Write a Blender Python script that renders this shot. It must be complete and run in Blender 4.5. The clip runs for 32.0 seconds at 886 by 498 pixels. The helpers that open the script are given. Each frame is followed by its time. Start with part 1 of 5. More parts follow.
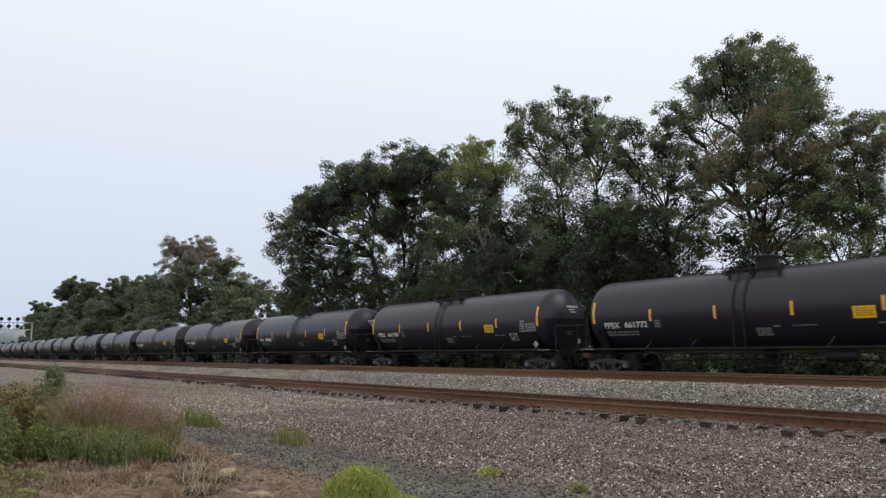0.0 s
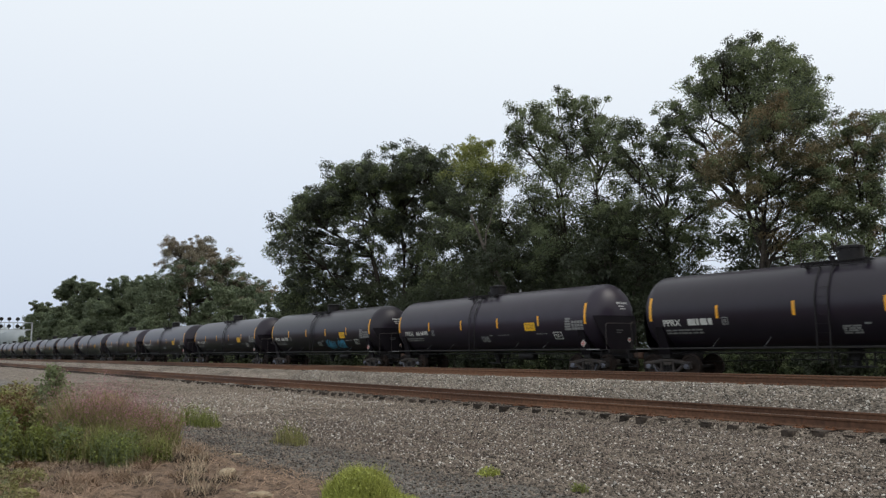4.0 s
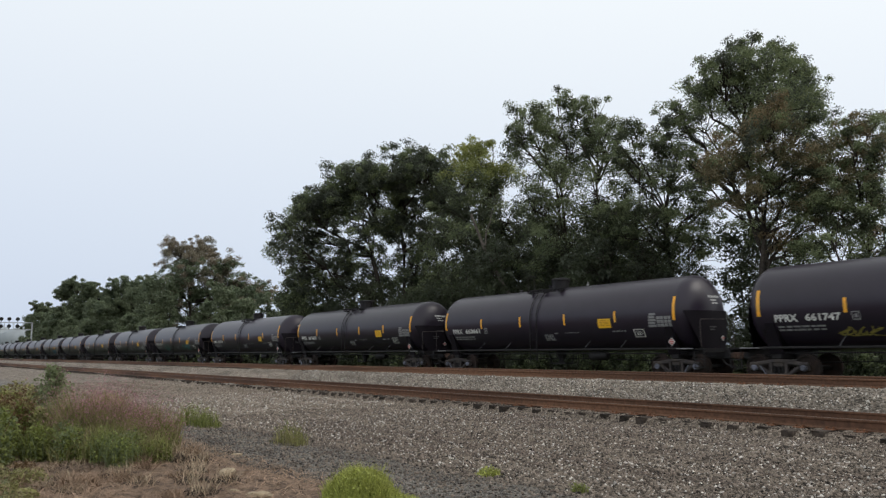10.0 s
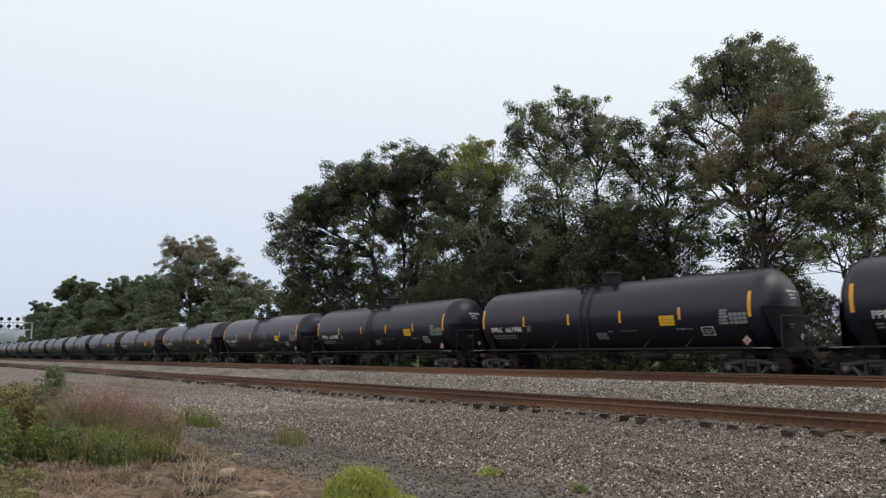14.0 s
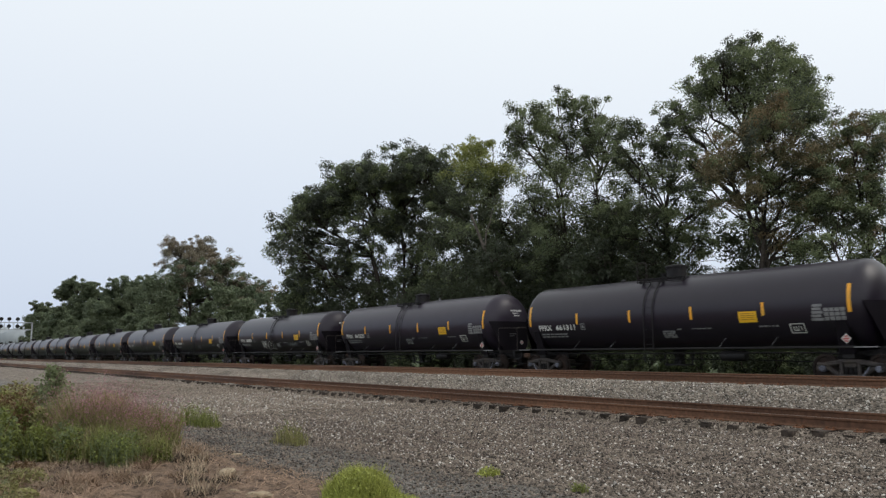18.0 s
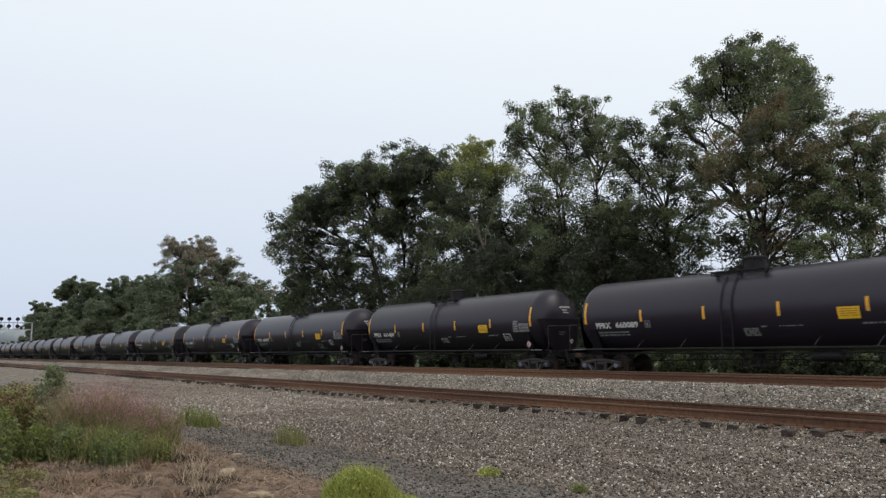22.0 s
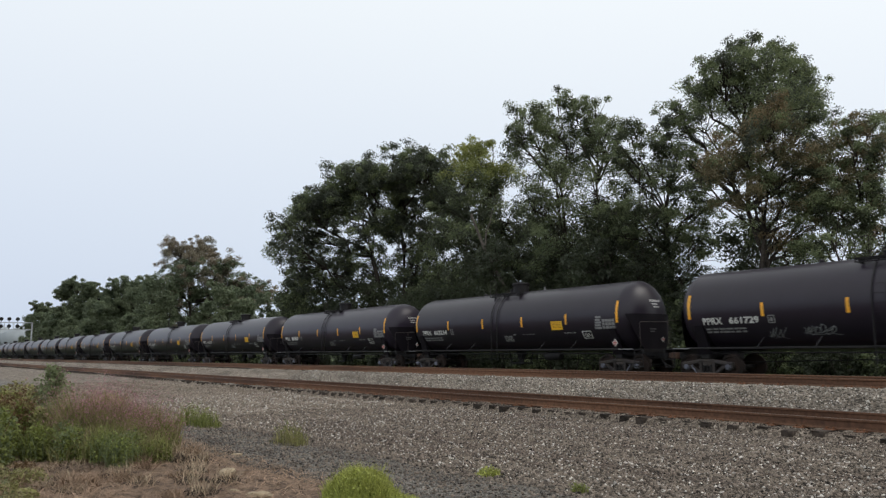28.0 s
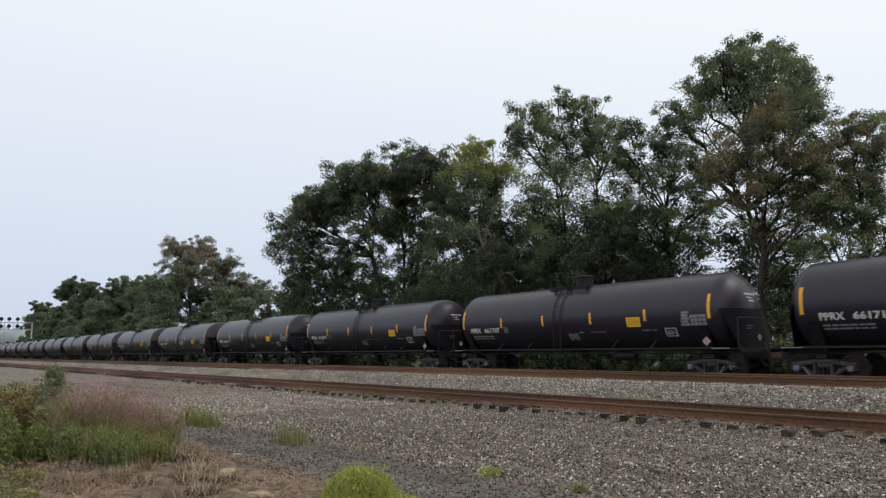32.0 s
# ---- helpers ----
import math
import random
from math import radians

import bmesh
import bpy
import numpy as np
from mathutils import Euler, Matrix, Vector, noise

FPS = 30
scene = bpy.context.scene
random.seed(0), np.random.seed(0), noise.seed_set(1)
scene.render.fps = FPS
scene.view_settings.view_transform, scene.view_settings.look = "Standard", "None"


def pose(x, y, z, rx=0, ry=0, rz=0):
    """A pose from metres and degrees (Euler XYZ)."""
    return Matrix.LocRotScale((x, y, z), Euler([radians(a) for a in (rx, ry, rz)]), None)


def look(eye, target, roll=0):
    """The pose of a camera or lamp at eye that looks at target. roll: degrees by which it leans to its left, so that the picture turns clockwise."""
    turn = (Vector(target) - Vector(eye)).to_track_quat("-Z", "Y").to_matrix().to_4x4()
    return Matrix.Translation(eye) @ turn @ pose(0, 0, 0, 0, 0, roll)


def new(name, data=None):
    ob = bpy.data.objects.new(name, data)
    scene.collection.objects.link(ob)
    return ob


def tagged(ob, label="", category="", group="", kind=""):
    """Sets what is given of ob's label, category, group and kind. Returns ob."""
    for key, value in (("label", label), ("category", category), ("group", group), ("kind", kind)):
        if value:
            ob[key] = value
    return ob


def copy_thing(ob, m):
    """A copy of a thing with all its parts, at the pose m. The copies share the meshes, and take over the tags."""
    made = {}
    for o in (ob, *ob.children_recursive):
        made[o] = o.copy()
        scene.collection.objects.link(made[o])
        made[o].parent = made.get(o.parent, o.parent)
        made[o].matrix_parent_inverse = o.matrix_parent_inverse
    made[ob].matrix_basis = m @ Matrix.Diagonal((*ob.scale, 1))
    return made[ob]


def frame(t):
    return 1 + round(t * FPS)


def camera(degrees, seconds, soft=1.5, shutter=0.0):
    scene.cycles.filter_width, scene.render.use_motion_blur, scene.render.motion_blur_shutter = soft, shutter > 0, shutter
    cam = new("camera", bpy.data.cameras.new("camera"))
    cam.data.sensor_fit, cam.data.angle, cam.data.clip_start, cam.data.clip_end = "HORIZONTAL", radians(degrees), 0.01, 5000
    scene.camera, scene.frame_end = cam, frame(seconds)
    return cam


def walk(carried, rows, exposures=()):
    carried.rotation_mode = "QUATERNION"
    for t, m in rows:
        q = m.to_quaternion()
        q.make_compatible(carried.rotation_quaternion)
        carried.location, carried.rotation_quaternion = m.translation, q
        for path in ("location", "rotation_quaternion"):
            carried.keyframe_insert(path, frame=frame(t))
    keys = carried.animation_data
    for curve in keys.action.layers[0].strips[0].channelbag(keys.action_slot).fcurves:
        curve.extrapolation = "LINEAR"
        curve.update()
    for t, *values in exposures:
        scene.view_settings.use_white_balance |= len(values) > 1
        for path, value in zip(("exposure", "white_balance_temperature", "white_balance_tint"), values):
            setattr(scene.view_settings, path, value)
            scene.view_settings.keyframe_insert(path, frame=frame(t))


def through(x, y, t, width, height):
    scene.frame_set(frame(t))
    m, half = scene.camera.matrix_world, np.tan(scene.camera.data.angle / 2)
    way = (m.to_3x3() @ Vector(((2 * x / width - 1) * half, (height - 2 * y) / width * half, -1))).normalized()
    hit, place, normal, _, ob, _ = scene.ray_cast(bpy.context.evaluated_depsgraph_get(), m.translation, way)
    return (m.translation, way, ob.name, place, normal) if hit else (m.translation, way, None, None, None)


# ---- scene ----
# ---------------- camera ----------------
EYE = Vector((0.0, 0.0, 1.6))
YAW, TILT, ROLL = radians(53.094), radians(7.78), -0.577
AHEAD = Vector((-math.sin(YAW) * math.cos(TILT), math.cos(YAW) * math.cos(TILT), math.sin(TILT)))
ACROSS = Vector((math.cos(YAW), math.sin(YAW), 0.0))      # level, to the right of the view
cam = camera(61.66, 32.0, soft=1.35, shutter=0.12)
STAND = look(EYE, EYE + AHEAD, ROLL)
walk(cam, [(0.0, STAND), (32.0, STAND)])

# ---------------- sky and sun ----------------
world = bpy.data.worlds.new("overcast_sky")
scene.world = world
world.use_nodes = True
wn, wl = world.node_tree.nodes, world.node_tree.links
wn.clear()
sky = wn.new("ShaderNodeTexSky")
sky.sky_type = "NISHITA"
sky.sun_disc = False
sky.sun_elevation, sky.sun_rotation = radians(42), radians(40)
sky.dust_density, sky.air_density = 6.0, 1.0
scaled = wn.new("ShaderNodeVectorMath")
scaled.operation = "SCALE"
scaled.inputs["Scale"].default_value = 0.07
wl.new(sky.outputs[0], scaled.inputs[0])
cloud = wn.new("ShaderNodeValToRGB")                       # cloud deck: bluish grey low down, whiter aloft
cloud.color_ramp.elements[0].position, cloud.color_ramp.elements[0].color = 0.0, (0.71, 0.805, 0.97, 1)
cloud.color_ramp.elements[1].position, cloud.color_ramp.elements[1].color = 0.55, (1.08, 1.13, 1.15, 1)
geo = wn.new("ShaderNodeTexCoord")
split = wn.new("ShaderNodeSeparateXYZ")
wl.new(geo.outputs["Generated"], split.inputs[0])
brighter = wn.new("ShaderNodeMath")                        # the side of the hidden sun is brighter
brighter.operation = "MULTIPLY_ADD"
brighter.inputs[1].default_value = 0.16
wl.new(split.outputs["X"], brighter.inputs[0])
wl.new(split.outputs["Z"], brighter.inputs[2])
lifted = wn.new("ShaderNodeMath")
lifted.operation = "ADD"
lifted.inputs[1].default_value = 0.12
wl.new(brighter.outputs[0], lifted.inputs[0])
wl.new(lifted.outputs[0], cloud.inputs[0])
mixed = wn.new("ShaderNodeMix")
mixed.data_type = "RGBA"
mixed.inputs[0].default_value = 0.85
wl.new(scaled.outputs[0], mixed.inputs[6])
wl.new(cloud.outputs[0], mixed.inputs[7])
back = wn.new("ShaderNodeBackground")
back.inputs["Strength"].default_value = 1.0
wl.new(mixed.outputs[2], back.inputs["Color"])
wl.new(back.outputs[0], wn.new("ShaderNodeOutputWorld").inputs[0])

sun = new("sun", bpy.data.lights.new("sun", "SUN"))
sun.data.energy, sun.data.angle, sun.data.color = 0.6, radians(25), (1.0, 0.96, 0.9)
sun.matrix_world = look((30, 24, 40), (0, 0, 0))
scene.view_settings.exposure = 0.0


# ---------------- materials ----------------
def material(name, colour, rough=0.6, metal=0.0, vary=0.25, grain=8.0, stain=0.7, bump=0.0, tint=None, spec=0.5,
             island=0.0, whole=0.0, coords="Object", streak=False):
    """A surface with variation at two scales; tint: the colour of stains; island: variation piece by piece; whole: object by object."""
    m = bpy.data.materials.new(name)
    m.use_nodes = True
    n, l = m.node_tree.nodes, m.node_tree.links
    b = n["Principled BSDF"]
    b.inputs["Roughness"].default_value, b.inputs["Metallic"].default_value = rough, metal
    b.inputs["Specular IOR Level"].default_value = spec
    tc = n.new("ShaderNodeTexCoord")
    where = n.new("ShaderNodeNewGeometry").outputs["Position"] if coords == "World" else tc.outputs["Object"]
    fine, broad = n.new("ShaderNodeTexNoise"), n.new("ShaderNodeTexNoise")
    fine.inputs["Scale"].default_value, broad.inputs["Scale"].default_value = grain, stain
    fine.inputs["Detail"].default_value, broad.inputs["Detail"].default_value = 5.0, 4.0
    l.new(where, fine.inputs["Vector"])
    if streak:                                              # bands that run along the tracks
        along = n.new("ShaderNodeVectorMath")
        along.operation = "MULTIPLY"
        along.inputs[1].default_value = (0.10, 1.5, 1.0)
        l.new(where, along.inputs[0])
        l.new(along.outputs[0], broad.inputs["Vector"])
    else:
        l.new(where, broad.inputs["Vector"])
    mix = n.new("ShaderNodeMix")
    mix.data_type = "RGBA"
    dark = tint or tuple(c * (1 - vary) for c in colour)
    mix.inputs[6].default_value, mix.inputs[7].default_value = (*colour, 1), (*dark, 1)
    ramp = n.new("ShaderNodeMapRange")
    ramp.inputs[1].default_value, ramp.inputs[2].default_value = 0.4, 0.65
    l.new(broad.outputs[0], ramp.inputs[0])
    l.new(ramp.outputs[0], mix.inputs[0])
    value = n.new("ShaderNodeMapRange")
    value.inputs[1].default_value, value.inputs[2].default_value = 0.3, 0.7
    value.inputs[3].default_value, value.inputs[4].default_value = 1 - vary, 1 + vary
    l.new(fine.outputs[0], value.inputs[0])
    hsv = n.new("ShaderNodeHueSaturation")
    l.new(mix.outputs[2], hsv.inputs["Color"])
    shade = value.outputs[0]
    for amount, source in ((island, "Random Per Island"), (whole, "Random")):
        if amount:
            node = n.new("ShaderNodeNewGeometry") if source == "Random Per Island" else n.new("ShaderNodeObjectInfo")
            r = n.new("ShaderNodeMapRange")
            r.inputs[3].default_value, r.inputs[4].default_value = 1 - amount, 1 + amount
            l.new(node.outputs[source], r.inputs[0])
            mul = n.new("ShaderNodeMath")
            mul.operation = "MULTIPLY"
            l.new(shade, mul.inputs[0])
            l.new(r.outputs[0], mul.inputs[1])
            shade = mul.outputs[0]
    l.new(shade, hsv.inputs["Value"])
    l.new(hsv.outputs[0], b.inputs["Base Color"])
    if bump:
        bp = n.new("ShaderNodeBump")
        bp.inputs["Strength"].default_value, bp.inputs["Distance"].default_value = bump, 0.02
        l.new(fine.outputs[0], bp.inputs["Height"])
        l.new(bp.outputs[0], b.inputs["Normal"])
    return m


def leaf_material(name, colour, other, through=0.42, island=0.22):
    """Leaves: colour varies leaf by leaf and in broad patches, and some light passes through."""
    m = material(name, colour, rough=0.55, vary=0.2, grain=0.6, stain=0.22, tint=other, spec=0.3, island=island)
    n, l = m.node_tree.nodes, m.node_tree.links
    b = n["Principled BSDF"]
    thin = n.new("ShaderNodeBsdfTranslucent")
    l.new(b.inputs["Base Color"].links[0].from_socket, thin.inputs["Color"])
    both = n.new("ShaderNodeMixShader")
    both.inputs[0].default_value = through
    l.new(b.outputs[0], both.inputs[1])
    l.new(thin.outputs[0], both.inputs[2])
    l.new(both.outputs[0], n["Material Output"].inputs["Surface"])
    return m


def ground_material():
    """Crushed-stone ballast, a strip of dark cinders, bare straw-littered earth, and rough grass from before the train
    on.
    """
    m = bpy.data.materials.new("trackside_ground")
    m.use_nodes = True
    n, l = m.node_tree.nodes, m.node_tree.links
    b = n["Principled BSDF"]
    b.inputs["Roughness"].default_value = 0.9
    b.inputs["Specular IOR Level"].default_value = 0.25
    pos = n.new("ShaderNodeNewGeometry").outputs["Position"]
    sp = n.new("ShaderNodeSeparateXYZ")
    l.new(pos, sp.inputs[0])
    warp = n.new("ShaderNodeTexNoise")
    warp.inputs["Scale"].default_value, warp.inputs["Detail"].default_value = 0.55, 6.0
    l.new(pos, warp.inputs["Vector"])
    y = n.new("ShaderNodeMath")
    y.operation = "MULTIPLY_ADD"
    y.inputs[1].default_value = 2.6
    l.new(warp.outputs[0], y.inputs[0])
    l.new(sp.outputs["Y"], y.inputs[2])                  # y + 1.3 on average, with a ragged edge

    def colours(stops, scale, kind="VORONOI"):
        t = n.new("ShaderNodeTexVoronoi" if kind == "VORONOI" else "ShaderNodeTexNoise")
        t.inputs["Scale"].default_value = scale
        l.new(pos, t.inputs["Vector"])
        r = n.new("ShaderNodeValToRGB")
        for k, (at, c) in enumerate(stops):
            e = r.color_ramp.elements[k] if k < 2 else r.color_ramp.elements.new(at)
            e.position, e.color = at, (*c, 1)
        if kind == "VORONOI":
            bw = n.new("ShaderNodeRGBToBW")
            l.new(t.outputs["Color"], bw.inputs[0])
            l.new(bw.outputs[0], r.inputs[0])
        else:
            l.new(t.outputs[0], r.inputs[0])
        return r.outputs[0], t

    def band(low, high):
        r = n.new("ShaderNodeMapRange")
        r.interpolation_type = "SMOOTHSTEP"
        r.inputs[1].default_value, r.inputs[2].default_value = low, high
        l.new(y.outputs[0], r.inputs[0])
        return r.outputs[0]

    def blend(fac, a, c):
        x = n.new("ShaderNodeMix")
        x.data_type = "RGBA"
        l.new(fac, x.inputs[0])
        l.new(a, x.inputs[6])
        l.new(c, x.inputs[7])
        return x.outputs[2]

    stone, cells = colours([(0.0, (0.03, 0.025, 0.021)), (1.0, (0.50, 0.45, 0.39)), (0.45, (0.165, 0.135, 0.107)), (0.8, (0.29, 0.24, 0.193))], 20.0)
    cinder, _ = colours([(0.0, (0.045, 0.041, 0.037)), (1.0, (0.32, 0.29, 0.25)), (0.5, (0.130, 0.118, 0.105))], 40.0)
    earth, _ = colours([(0.3, (0.065, 0.045, 0.034)), (0.75, (0.32, 0.215, 0.148))], 6.0, "NOISE")
    grass, _ = colours([(0.3, (0.03, 0.045, 0.015)), (0.7, (0.075, 0.095, 0.035))], 3.0, "NOISE")
    near = blend(band(5.55, 6.0), earth, cinder)
    near = blend(band(7.0, 8.6), near, stone)
    # dark grass starts unseen before the train, added to darken the tanks' reflections
    near = blend(band(21.6, 22.6), near, grass)
    broad = n.new("ShaderNodeTexNoise")
    broad.inputs["Scale"].default_value, broad.inputs["Detail"].default_value = 1.3, 5.0
    along = n.new("ShaderNodeVectorMath")                # streaks run along the tracks
    along.operation = "MULTIPLY"
    along.inputs[1].default_value = (0.25, 1.6, 1.0)
    l.new(pos, along.inputs[0])
    l.new(along.outputs[0], broad.inputs["Vector"])
    value = n.new("ShaderNodeMapRange")
    value.inputs[1].default_value, value.inputs[2].default_value, value.inputs[3].default_value, value.inputs[4].default_value = 0.3, 0.7, 0.65, 1.3
    l.new(broad.outputs[0], value.inputs[0])
    hsv = n.new("ShaderNodeHueSaturation")
    l.new(near, hsv.inputs["Color"])
    l.new(value.outputs[0], hsv.inputs["Value"])
    l.new(hsv.outputs[0], b.inputs["Base Color"])
    bp = n.new("ShaderNodeBump")
    bp.inputs["Strength"].default_value, bp.inputs["Distance"].default_value = 0.9, 0.03
    l.new(cells.outputs["Distance"], bp.inputs["Height"])
    l.new(bp.outputs[0], b.inputs["Normal"])
    return m


M = dict(
    ground=ground_material(),
    stone=material("crushed_stone", (0.164, 0.134, 0.108), 0.85, vary=0.25, grain=60, stain=1.1, tint=(0.120, 0.094, 0.076), island=0.9, spec=0.3, streak=True),
    warm=material("warm_grey_stone", (0.262, 0.218, 0.176), 0.85, vary=0.25, grain=40, stain=0.9, tint=(0.180, 0.143, 0.115), island=0.6, spec=0.3, streak=True),
    slate=material("grey_crushed_stone", (0.262, 0.228, 0.19), 0.85, vary=0.25, grain=60, stain=0.9, tint=(0.185, 0.16, 0.134), island=0.7, spec=0.3),
    cinder=material("dark_cinders", (0.158, 0.145, 0.130), 0.9, vary=0.3, grain=60, stain=1.5, tint=(0.104, 0.095, 0.086), island=0.6, spec=0.3),
    pale=material("pale_stone", (0.62, 0.58, 0.53), 0.8, vary=0.15, grain=40, stain=2.0, island=0.35, spec=0.3),
    boulder=material("sandy_stone", (0.36, 0.29, 0.19), 0.85, vary=0.2, grain=18, stain=4.0, bump=0.6, tint=(0.30, 0.23, 0.14)),
    rail=material("rusty_rail_steel", (0.185, 0.094, 0.053), 0.75, vary=0.3, grain=14, stain=1.1, bump=0.2, tint=(0.088, 0.045, 0.028), coords="World", spec=0.3, streak=True),
    head=material("worn_rail_head", (0.085, 0.058, 0.044), 0.55, metal=0.3, vary=0.2, grain=9, stain=1.2, coords="World"),
    tie=material("weathered_timber", (0.058, 0.046, 0.038), 0.95, vary=0.4, grain=16, stain=2.0, bump=0.6, tint=(0.026, 0.020, 0.017), whole=0.5, spec=0.2),
    plate=material("rusty_plate", (0.20, 0.085, 0.040), 0.85, vary=0.3, grain=20, stain=5, coords="World"),
    tank=material("satin_black_paint", (0.0165, 0.0108, 0.0215), 0.34, vary=0.12, grain=1.6, stain=0.35, tint=(0.0170, 0.0120, 0.0215), spec=0.43, whole=0.25),
    shield=material("matt_black_plate", (0.0085, 0.0062, 0.0098), 0.6, vary=0.15, grain=2.0, stain=0.5, spec=0.16),
    black=material("black_steel", (0.009, 0.0078, 0.0096), 0.6, vary=0.3, grain=12, stain=2.0, tint=(0.013, 0.0108, 0.0112), spec=0.35),
    truck=material("dusty_cast_steel", (0.036, 0.030, 0.031), 0.8, vary=0.3, grain=14, stain=3.0, tint=(0.060, 0.047, 0.040), whole=0.15),
    wheel=material("rust_brown_wheel_steel", (0.040, 0.026, 0.022), 0.8, vary=0.35, grain=12, stain=3.0, tint=(0.018, 0.014, 0.013), spec=0.25),
    coupler=material("rusty_coupler_steel", (0.120, 0.060, 0.038), 0.8, vary=0.35, grain=12, stain=3.0, tint=(0.055, 0.034, 0.026)),
    cap=material("blue_grey_bearing_cap", (0.15, 0.155, 0.20), 0.6, vary=0.2, grain=30, stain=8.0, whole=0.3),
    yellow=material("yellow_reflective_sheet", (0.86, 0.39, 0.022), 0.45, vary=0.08, grain=20, stain=3.0, tint=(0.70, 0.36, 0.04)),
    sign=material("yellow_sticker", (0.84, 0.47, 0.02), 0.45, vary=0.06, grain=20, stain=3.0),
    signink=material("faded_ink", (0.42, 0.22, 0.02), 0.6, vary=0.1, grain=30),
    white=material("white_stencil_paint", (0.62, 0.62, 0.60), 0.6, vary=0.12, grain=25, stain=4.0, tint=(0.48, 0.48, 0.47)),
    grey=material("grey_stencil_paint", (0.24, 0.24, 0.245), 0.6, vary=0.2, grain=25, stain=4.0),
    dim=material("faint_stencil_paint", (0.065, 0.065, 0.07), 0.6, vary=0.25, grain=25, stain=4.0),
    red=material("red_hazard_print", (0.45, 0.10, 0.09), 0.5, vary=0.15, grain=30),
    blue=material("blue_spray_paint", (0.06, 0.26, 0.42), 0.6, vary=0.3, grain=8),
    teal=material("teal_spray_paint", (0.07, 0.20, 0.19), 0.6, vary=0.3, grain=8),
    spray=material("grey_white_spray_paint", (0.20, 0.21, 0.22), 0.6, vary=0.3, grain=8),
    gold=material("ochre_spray_paint", (0.26, 0.22, 0.05), 0.6, vary=0.3, grain=8),
    bark=material("tree_bark", (0.060, 0.050, 0.040), 0.9, vary=0.35, grain=9, stain=1.0, bump=0.5, tint=(0.035, 0.031, 0.027), spec=0.2),
    palebark=material("pale_dead_bark", (0.16, 0.14, 0.12), 0.9, vary=0.3, grain=9, stain=1.0, bump=0.4, spec=0.2),
    galvanised=material("galvanised_steel", (0.42, 0.44, 0.46), 0.5, metal=0.3, vary=0.12, grain=6, stain=0.8),
    signal=material("matt_black_signal", (0.015, 0.015, 0.016), 0.6, vary=0.2, grain=6),
    feather=material("dark_feathers", (0.11, 0.105, 0.10), 0.7, vary=0.2, grain=30),
    straw=material("dry_straw", (0.310, 0.212, 0.145), 0.85, vary=0.25, grain=3, stain=0.6, tint=(0.16, 0.112, 0.080), island=0.4, spec=0.2),
    palestraw=material("bleached_stalks", (0.42, 0.33, 0.23), 0.85, vary=0.2, grain=3, stain=0.6, tint=(0.30, 0.23, 0.16), island=0.3, spec=0.2),
    oak=leaf_material("dark_oak_leaves", (0.102, 0.118, 0.080), (0.078, 0.090, 0.066)),
    green=leaf_material("green_leaves", (0.210, 0.246, 0.122), (0.150, 0.182, 0.095)),
    fresh=leaf_material("yellow_green_leaves", (0.292, 0.303, 0.089), (0.183, 0.211, 0.074)),
    russet=leaf_material("browning_leaves", (0.235, 0.178, 0.098), (0.150, 0.142, 0.080)),
    # scrub leaves are darkened to stand for shade inside the thicket
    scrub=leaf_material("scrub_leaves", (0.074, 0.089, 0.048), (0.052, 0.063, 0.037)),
    # the next two are paled: haze over distance is put into the leaf colour
    far=leaf_material("haze_paled_leaves", (0.167, 0.198, 0.115), (0.122, 0.152, 0.095)),
    farbrown=leaf_material("haze_paled_browning_leaves", (0.275, 0.226, 0.164), (0.179, 0.173, 0.128)),
    blade=leaf_material("grass_blades", (0.265, 0.26, 0.095), (0.225, 0.185, 0.105), through=0.3, island=0.4),
    lime=leaf_material("lime_green_weed", (0.40, 0.42, 0.11), (0.29, 0.33, 0.08), through=0.3, island=0.3),
    weed=leaf_material("weed_leaves", (0.215, 0.245, 0.062), (0.150, 0.165, 0.055), through=0.3, island=0.4),
    reddish=leaf_material("reddening_leaves", (0.165, 0.092, 0.044), (0.115, 0.098, 0.042), through=0.3),
    pink=leaf_material("pink_grass_heads", (0.43, 0.215, 0.250), (0.34, 0.20, 0.185), through=0.3),
    # grey-blue in place of green, haze painted into the woods' colour
    haze=material("haze_paled_woods", (0.34, 0.37, 0.39), 1.0, vary=0.12, grain=0.08, stain=0.02, spec=0.0),
)


# ---------------- mesh helpers ----------------
def part(name, bm, mat, parent, label="", kind=""):
    """Links a bmesh, or a mesh, as one mesh object under a thing or a part."""
    if isinstance(bm, bmesh.types.BMesh):
        mesh = bpy.data.meshes.new(name)
        bm.normal_update()
        bm.to_mesh(mesh)
        bm.free()
    else:
        mesh = bm
    if not mesh.materials:
        mesh.materials.append(mat)
    ob = new(name, mesh)
    ob.parent = parent
    return tagged(ob, label=label, kind=kind)


def empty(name, m, **tags):
    ob = new(name)
    ob.empty_display_size = 0.3
    ob.matrix_world = m
    return tagged(ob, **tags)


def box(bm, c, s, bevel=0.0, m=None):
    mat = Matrix.Translation(c) @ (m or Matrix()) @ Matrix.Diagonal((*s, 1))
    made = bmesh.ops.create_cube(bm, size=1.0, matrix=mat)["verts"]
    if bevel:
        edges = list({e for v in made for e in v.link_edges})
        bmesh.ops.bevel(bm, geom=edges, offset=bevel, segments=1, affect="EDGES")
    return bm


